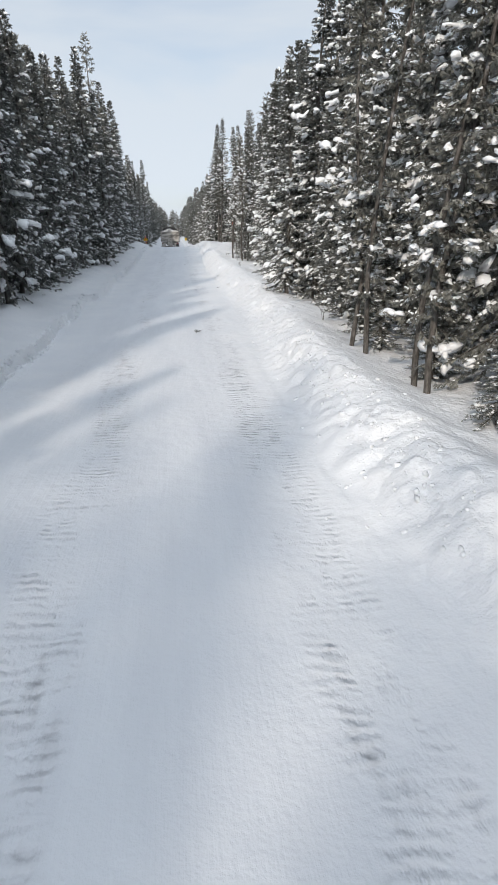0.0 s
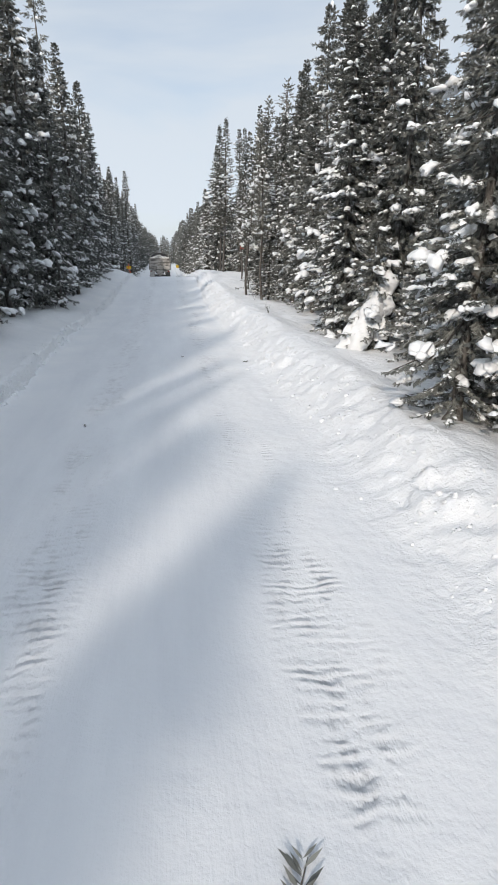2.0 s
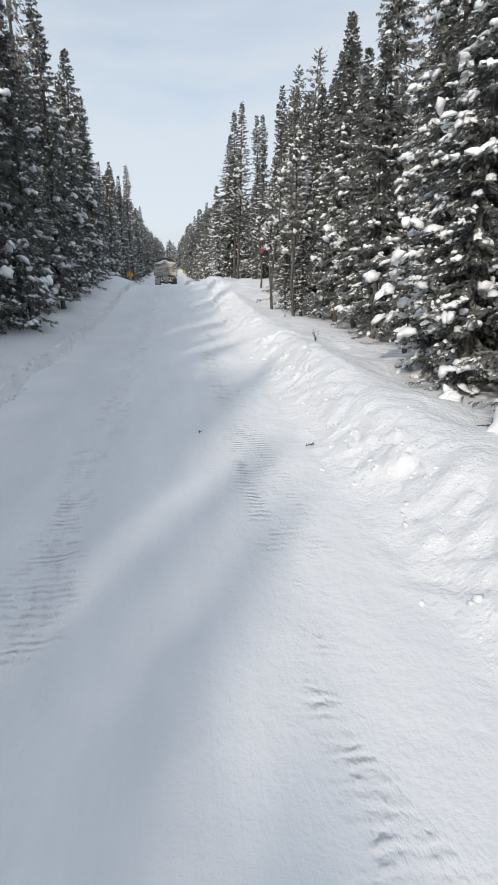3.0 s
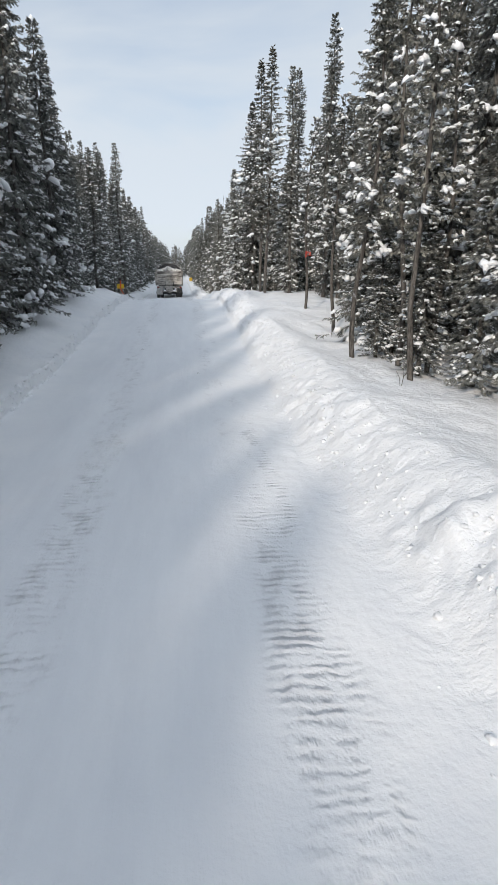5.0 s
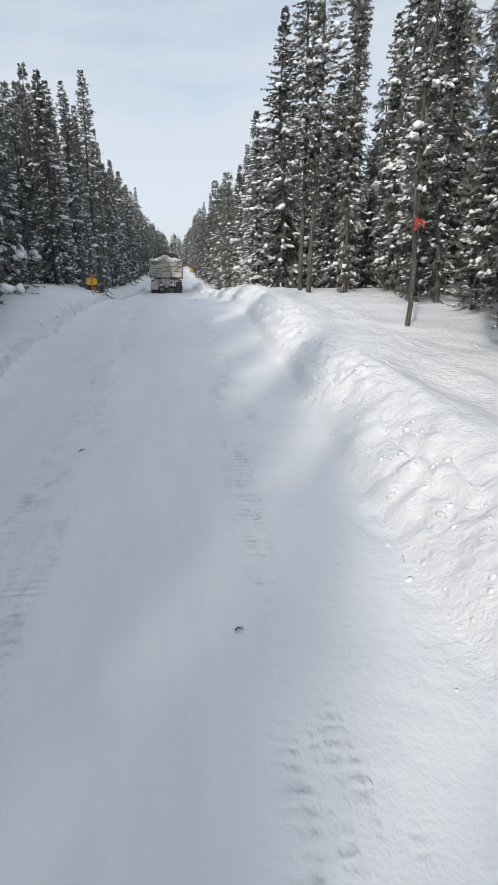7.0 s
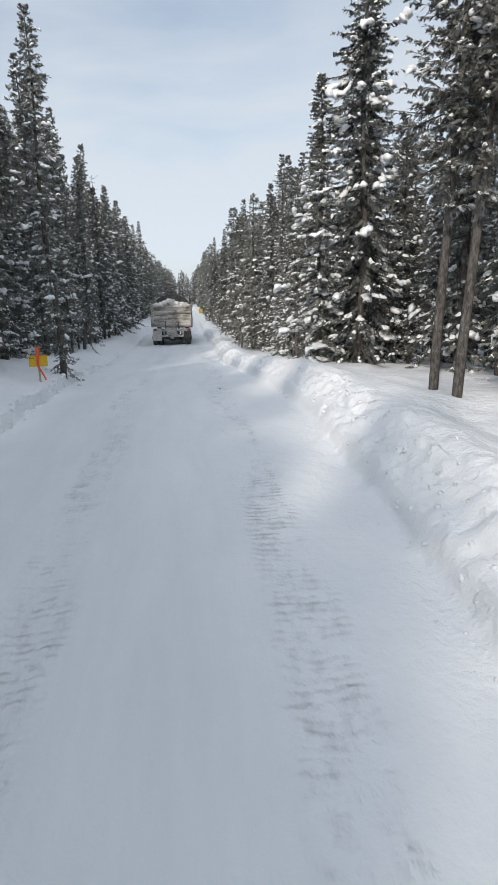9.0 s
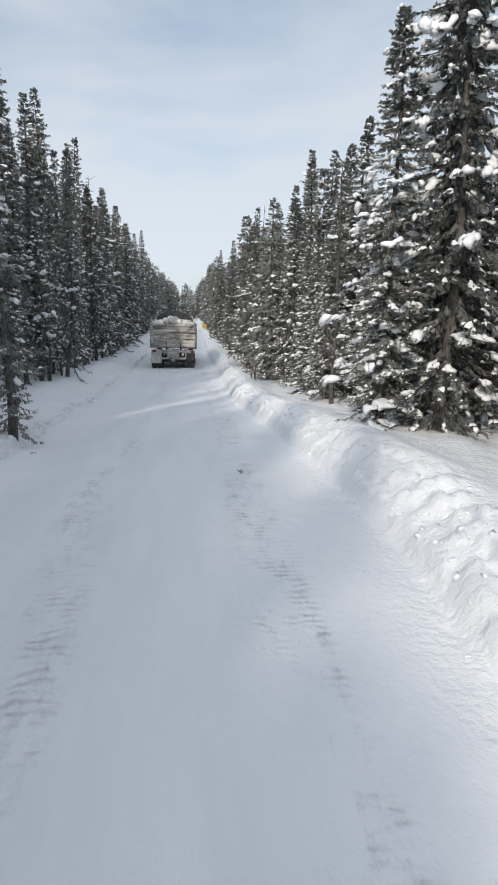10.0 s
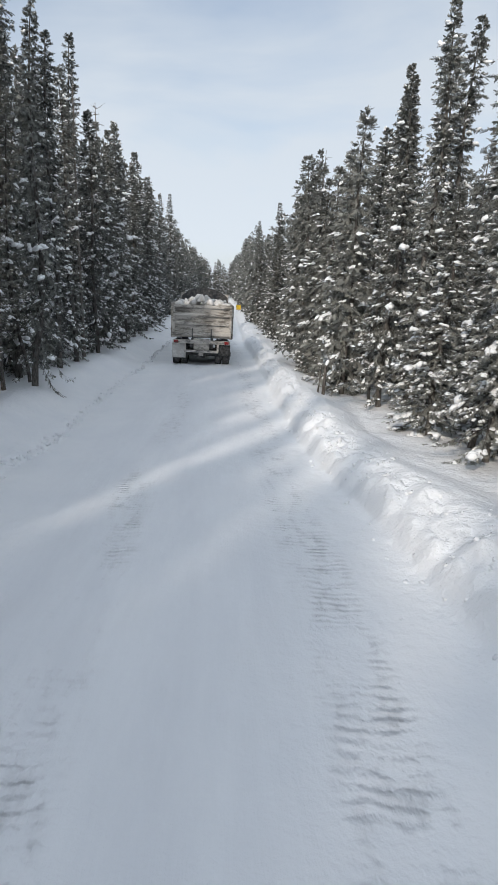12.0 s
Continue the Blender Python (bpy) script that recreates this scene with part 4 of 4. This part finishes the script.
def dump_truck():
    truck = tagged(new("dump_truck"), "snow-crusted grey dump truck loaded with snow blocks, seen from behind", "truck")
    B = bmesh.new
    # box: floor, walls with ribs, top rails
    body = B()
    box(body, -1.18, 1.18, 0.06, 5.2, 1.22, 1.32)
    for sx in (-1, 1):
        box(body, sx * 1.25 - 0.05, sx * 1.25 + 0.05, 0.02, 5.25, 1.2, 2.5, 0.01)
        for i in range(7):
            y = 0.35 + i * 0.78
            box(body, min(sx * 1.25, sx * 1.34), max(sx * 1.25, sx * 1.34), y, y + 0.11, 1.2, 2.5)
        box(body, sx * 1.25 - 0.08, sx * 1.25 + 0.08, 0.0, 5.25, 2.5, 2.62, 0.02)
    box(body, -1.2, 1.2, 5.2, 5.3, 1.2, 3.0, 0.01)
    part("dump_box", body, TRUCK_PAINT, truck, "grey steel box with upright ribs, snow-streaked")
    gate = B()
    box(gate, -1.19, 1.19, -0.04, 0.02, 1.26, 2.56, 0.008)
    tailgate = part("tailgate", gate, TRUCK_PAINT, truck, "snow-plastered steel tailgate with horizontal ribs")
    for z, hgt in ((2.46, 0.13), (2.12, 0.12), (1.76, 0.12), (1.32, 0.14)):
        rib = B()
        box(rib, -1.2, 1.2, -0.13, -0.03, z, z + hgt, 0.025)
        part("rib", rib, TRUCK_PAINT, tailgate)
    for x in (-1.24, 1.16):
        post = B()
        box(post, x, x + 0.09, -0.15, 0.0, 1.22, 2.66, 0.015)
        part("post", post, TRUCK_PAINT, tailgate)
    for x in (-0.42, 0.38):
        strap = B()
        box(strap, x, x + 0.05, -0.16, -0.12, 1.1, 1.62, 0.01)
        part("latch", strap, TRUCK_DARK, tailgate)
    # load of snow blocks
    rng = np.random.default_rng(5)
    n = 120
    c = np.stack([rng.uniform(-1.0, 1.0, n), rng.uniform(0.25, 4.9, n), rng.uniform(2.3, 2.62, n)], -1)
    c[:, 2] += 0.16 * np.exp(-(c[:, 0] / 0.7) ** 2)
    v, q = blobs(rng, c, np.repeat(np.eye(3)[None], n, 0), rng.uniform(0.10, 0.27, (n, 3)) * [1, 1, 0.8], 0.3)
    load = new("snow_load", mesh_of("snow_load", v, [q], mat_worn("dirty_snow", (0.50, 0.49, 0.47), (0.70, 0.69, 0.68), 0.7, 5), True))
    load.parent = truck
    tagged(load, "broken blocks of dirty snow")
    # cab with dark rounded roof shield
    cab = B()
    box(cab, -1.15, 1.15, 5.5, 7.3, 0.9, 2.75, 0.12)
    box(cab, -0.95, 0.95, 7.2, 8.9, 0.8, 1.75, 0.14)
    part("cab", cab, TRUCK_DARK, truck, "dark cab")
    shield = B()
    pts = [(-1.15 + 2.3 * i / 14, 2.85 + 0.42 * math.sin(math.pi * i / 14) ** 0.7) for i in range(15)]
    low = [shield.verts.new((x, 5.15, 2.5)) for x, z in pts]
    top = [shield.verts.new((x, 5.15, z)) for x, z in pts]
    low2 = [shield.verts.new((x, 6.3, 2.5)) for x, z in pts]
    top2 = [shield.verts.new((x, 6.3, z)) for x, z in pts]
    for i in range(14):
        shield.faces.new((low[i], low[i + 1], top[i + 1], top[i]))
        shield.faces.new((top[i], top[i + 1], top2[i + 1], top2[i]))
        shield.faces.new((top2[i], top2[i + 1], low2[i + 1], low2[i]))
    part("cab_shield", shield, TRUCK_DARK, truck, "dark rounded cab shield with frost")
    frame_bm = B()
    for x in (-0.5, 0.38):
        box(frame_bm, x, x + 0.12, -0.1, 8.6, 0.78, 1.05, 0.01)
    box(frame_bm, -0.5, 0.5, 0.2, 0.36, 0.78, 1.02)
    part("chassis", frame_bm, TRUCK_DARK, truck, "dark steel frame")
    bar = B()
    box(bar, -1.22, 1.22, -0.18, -0.06, 0.98, 1.14, 0.02)
    beam = part("light_beam", bar, TRUCK_MID, truck, "snow-dusted rear light beam")
    for x in (-1.16, 0.98):
        lamp = B()
        box(lamp, x, x + 0.18, -0.21, -0.17, 1.0, 1.12, 0.015)
        part("tail_light", lamp, RED_LENS, beam, "red tail light")
    box_bm = B()
    box(box_bm, -0.34, 0.34, -0.12, 0.06, 0.72, 1.2, 0.03)
    part("rear_panel", box_bm, TRUCK_MID, truck, "frosted centre panel with hitch")
    hitch = B()
    box(hitch, -0.72, 0.72, -0.26, -0.14, 0.62, 0.72, 0.02)
    box(hitch, -0.1, 0.1, -0.3, -0.1, 0.5, 0.66, 0.02)
    for x in (-0.74, 0.66):
        box(hitch, x, x + 0.08, -0.24, -0.14, 0.66, 1.02, 0.01)
    part("bumper_bar", hitch, TRUCK_MID, truck, "bent steel under-ride bar")
    plate = B()
    box(plate, -0.15, 0.15, -0.135, -0.125, 0.98, 1.13)
    part("plate", plate, FLAP, truck, "pale plate crusted with snow")
    # wheels
    for y in (0.55, 1.85, 7.9):
        for sx in (-1, 1):
            for k in ((0, 1) if y < 5 else (0,)):
                x = sx * (1.08 - 0.34 * k)
                t = B()
                cylinder(t, (x, y, 0.52), 0.52, 0.29, 30, 0.05)
                tyre = part("wheel", t, RUBBER, truck, "snow-dusted black tyre")
                rim = B()
                cylinder(rim, (x + sx * 0.02, y, 0.52), 0.28, 0.30, 20, 0.02)
                cylinder(rim, (x + sx * 0.03, y, 0.52), 0.10, 0.36, 14)
                part("rim", rim, TRUCK_DARK, tyre)
    for y in (0.55, 1.85):
        axle = B()
        cylinder(axle, (0, y, 0.52), 0.12, 1.5, 12)
        box(axle, -0.2, 0.2, y - 0.2, y + 0.2, 0.34, 0.72, 0.06)
        part("axle", axle, TRUCK_DARK, truck)
    for x, mat_, z0 in ((-1.24, FLAP, 0.36), (0.66, RUBBER, 0.5)):
        flap = B()
        box(flap, x, x + 0.58, -0.06, -0.03, z0, 0.98, 0.01)
        part("mudflap", flap, mat_, truck, "white mudflap" if mat_ is FLAP else "dark mudflap")
    truck.matrix_basis = pose(-0.75, 85.0, float(np.interp(86.5, _Y, _Z)) - 0.05, -0.6, 0.8, 0.6)


dump_truck()


# ---------------------------------------------------------------- signs, ribbons and small things
def stake_sign(x, y, wide, tall, low, turn, ribbon=True, label=""):
    sign = tagged(new("marker_sign"), label, "sign")
    bm = bmesh.new()
    box(bm, -0.02, 0.02, -0.008, 0.008, -0.3, low + tall + 0.16, 0.003)
    part("stake", bm, STAKE_WOOD, sign, "pale wooden lath")
    bm = bmesh.new()
    box(bm, -wide / 2, wide / 2, -0.022, -0.010, low, low + tall, 0.002)
    board = part("board", bm, YELLOW, sign, "plain yellow board")
    bm = bmesh.new()
    box(bm, -wide * 0.46, -wide * 0.18, -0.026, -0.0225, low + tall * 0.74, low + tall * 0.79)
    part("print", bm, INK, board, "thin dark line of print")
    if ribbon:
        bm = bmesh.new()
        rows = []
        for i in range(11):
            t = i / 10
            z = low + tall + 0.18 - t * (tall + 0.48)
            cx = 0.0 + 0.16 * max(0, t - 0.55) ** 1.2 * 2.0 + 0.01 * math.sin(t * 9)
            yy = -0.04 - 0.02 * math.sin(t * 5)
            w = 0.035 * (1.05 - 0.55 * t)
            rows.append((bm.verts.new((cx - w, yy, z)), bm.verts.new((cx + w, yy - 0.012, z)), bm.verts.new((cx + w, yy - 0.009, z)), bm.verts.new((cx - w, yy + 0.004, z))))
        for a, b in zip(rows, rows[1:]):
            for i in range(4):
                bm.faces.new((a[i], a[(i + 1) % 4], b[(i + 1) % 4], b[i]))
        part("ribbon", bm, ORANGE, sign, "fluttering orange ribbon")
    sign.matrix_basis = pose(x, y, zat(x, y), 0, 0, turn)
    return sign


stake_sign(-3.0, 60.6, 0.38, 0.24, 0.34, 8, True, "yellow board on a wooden stake with an orange ribbon")
stake_sign(2.3, 130.0, 0.55, 0.55, 0.1, 0, False, "small yellow marker board on a stake in the snow bank")


def tape_band(x, y, z, r):
    """Bright tape tied round a trunk, with a knot and short tails."""
    band = tagged(new("flagging_tape"), "bright red flagging tape tied round a thin trunk", "tape")
    bm = bmesh.new()
    bmesh.ops.create_cone(bm, cap_ends=False, segments=16, radius1=r, radius2=r * 0.97, depth=0.12)
    bmesh.ops.solidify(bm, geom=list(bm.faces), thickness=0.006)
    part("band", bm, RED_TAPE, band)
    bm = bmesh.new()
    for i in range(7):          # loops and tails sticking out all round the knot
        a, n = i * 0.9 + 0.4, (0.12, 0.09, 0.13, 0.10, 0.15, 0.08, 0.12)[i]
        o, w = Vector((math.cos(a), 0, math.sin(a))), Vector((-math.sin(a), 0.35, math.cos(a))) * 0.032
        c = Vector((0, -r - 0.03, 0))
        for k in (0, 0.004):
            lift = Vector((0, -k - 0.03, 0))
            bm.faces.new([bm.verts.new(p + Vector((0, -k, 0))) for p in (c - w * 0.4, c + o * n * 0.6 + w + lift, c + o * n + w * 0.5 + lift, c + o * n * 0.9 - w + lift, c + w * 0.2)])
    part("bow", bm, RED_TAPE, band, "loose red bow")
    band.matrix_basis = pose(x, y, z)


tape_band(4.86, 49.3, 2.54, 0.06)


def twig(x, y, length, turn, seed):
    rng = np.random.default_rng(seed)
    t = tagged(new("fallen_twig"), "small dark spruce twig lying on the packed snow", "twig")
    stem = tube([(-length / 2, 0, 0.012), (0, 0.01, 0.02), (length / 2, -0.02, 0.012)], [0.006, 0.005, 0.002], 5)
    ob = new("stem", mesh_of("stem", stem[0], [stem[1]], BARK))
    ob.parent = t
    n = 34 if length < 0.3 else 90
    p = np.stack([rng.uniform(-length / 2, length / 2, n), 0 * np.arange(n), np.full(n, 0.016)], -1)
    d = unit(np.stack([rng.uniform(0.2, 0.8, n), rng.choice([-1.0, 1.0], n) * rng.uniform(0.5, 1, n), rng.uniform(0.0, 0.45, n)], -1))
    ln = rng.uniform(0.04, 0.11, n)[:, None] * length / 0.25
    w = unit(np.cross(d, [0, 0, 1.0])) * ln * 0.09
    v = np.stack([p, p + d * ln * 0.5 + w, p + d * ln, p + d * ln * 0.5 - w], 1).reshape(-1, 3)
    ob = new("needles", mesh_of("needles", v, [np.arange(4 * n).reshape(-1, 4)], NEEDLES, False))
    ob.parent = t
    t.matrix_basis = pose(x, y, zat(x, y) + 0.004, 0, 0, turn)


for args in ((0.44, 13.5, 0.29, 75, 1), (0.33, 25.3, 0.10, 80, 2), (1.75, 24.6, 0.14, 10, 3), (-1.2, 19.9, 0.07, 120, 4),
             (0.55, 41.2, 0.05, 20, 5), (-0.9, 44.4, 0.08, 60, 6), (0.9, 60.6, 0.14, 100, 7), (-2.45, 62.0, 0.10, 15, 8)):
    twig(*args)


def bare_shrub(x, y, height, seed, stems=6):
    """Thin leafless stems standing out of the snow."""
    rng = np.random.default_rng(seed)
    shrub = tagged(new("bare_shrub"), "leafless brown shrub sticking out of the snow", "shrub", "bare shrubs")
    for i in range(stems):
        a = rng.uniform(0, 6.28)
        o = np.array([math.cos(a), math.sin(a), 0.0])
        h = height * rng.uniform(0.55, 1.0)
        pts = [np.array([0, 0, -0.1]), o * 0.12 * h + [0, 0, 0.45 * h], o * 0.32 * h + [*rng.normal(0, 0.05, 2), 0.8 * h], o * 0.5 * h + [0, 0, h]]
        sticks = [tube(pts, [0.006, 0.005, 0.003, 0.0015], 4)]
        for j in range(4):
            q = pts[1] + (pts[3] - pts[1]) * rng.uniform(0, 0.9)
            d = unit(o + rng.normal(0, 0.8, 3) + [0, 0, 0.4]) * h * rng.uniform(0.12, 0.3)
            sticks.append(tube([q, q + d * 0.5 + [0, 0, 0.01], q + d], [0.004, 0.003, 0.0012], 3))
        v, q = joined(sticks)
        new("stem", mesh_of("stem", v, [q], BARK)).parent = shrub
    shrub.matrix_basis = pose(x, y, zat(x, y), 0, 0, 0)


for args in ((3.9, 37.4, 0.4, 13, 3), (3.3, 12.6, 0.4, 15, 3), 
             (5.2, 42.5, 0.7, 18), (3.4, 31.0, 0.35, 21)):
    bare_shrub(*args)


def bent_sapling(x, y):
    """A leafless sapling whose top has bowed over into a hook, with snow lying along it."""
    t = np.linspace(0, 1, 22)
    tree = tagged(new("bent_sapling"), "bare crooked sapling bowed into a hook with snow along it", "sapling")
    curve = np.stack([0.10 * t + 0.55 * np.sin(np.clip(t - 0.35, 0, 1) * 4.6) * np.clip(t - 0.3, 0, 1), 0.1 * np.sin(t * 3), 1.25 * np.sin(t * 2.1) * (1 - 0.12 * t) - 0.1], -1)
    v, q = tube(curve, 0.045 * (1.1 - t), 7)
    new("bowed_stem", mesh_of("bowed_stem", v, [q], BARK)).parent = tree
    straight = np.stack([-0.16 + 0.1 * t, 0.05 * t, 1.15 * t - 0.1], -1)
    v, q = tube(straight, 0.028 * (1.15 - t), 6)
    new("upright_stem", mesh_of("upright_stem", v, [q], BARK)).parent = tree
    part_ = slice(8, 20)
    v, q = tube(curve[part_] + [0, 0, 0.03], 0.035 + 0.012 * np.sin(np.arange(12) * 1.7), 7)
    ob = new("snow_cap", mesh_of("snow_cap", v, [q], TREE_SNOW))
    ob.parent = tree
    tagged(ob, "white ridge of clinging snow")
    tree.matrix_basis = pose(x, y, zat(x, y))


bent_sapling(2.9, 75.8)


def clods():
    """Crumbs of snow along the foot of the ridge and the cut ledge."""
    rng = np.random.default_rng(3)
    n = 7000
    y = rng.uniform(3, 96, n)
    right = rng.uniform(0, 1, n) < 0.5
    edge = -left_edge(y)
    x = np.where(right, right_foot(y) + rng.normal(0.38, 0.26, n), edge + rng.normal(-0.01, 0.045, n))
    size = 0.010 + np.where(right, 0.026, 0.045) * rng.uniform(0, 1, n) ** np.where(right, 3.0, 2.2)
    c = np.stack([x, y, ground_z(x, y) - size * 0.1], -1)
    v, q = blobs(rng, c, np.repeat(np.eye(3)[None], n, 0), size[:, None] * rng.uniform(0.6, 1.4, (n, 3)), 0.45, (PEBBLE_V, PEBBLE_Q))
    tagged(new("snow_clods", mesh_of("snow_clods", v, [q], SNOW)), "crumbs of ploughed snow along the road edge", "snow", kind="stuff")


clods()
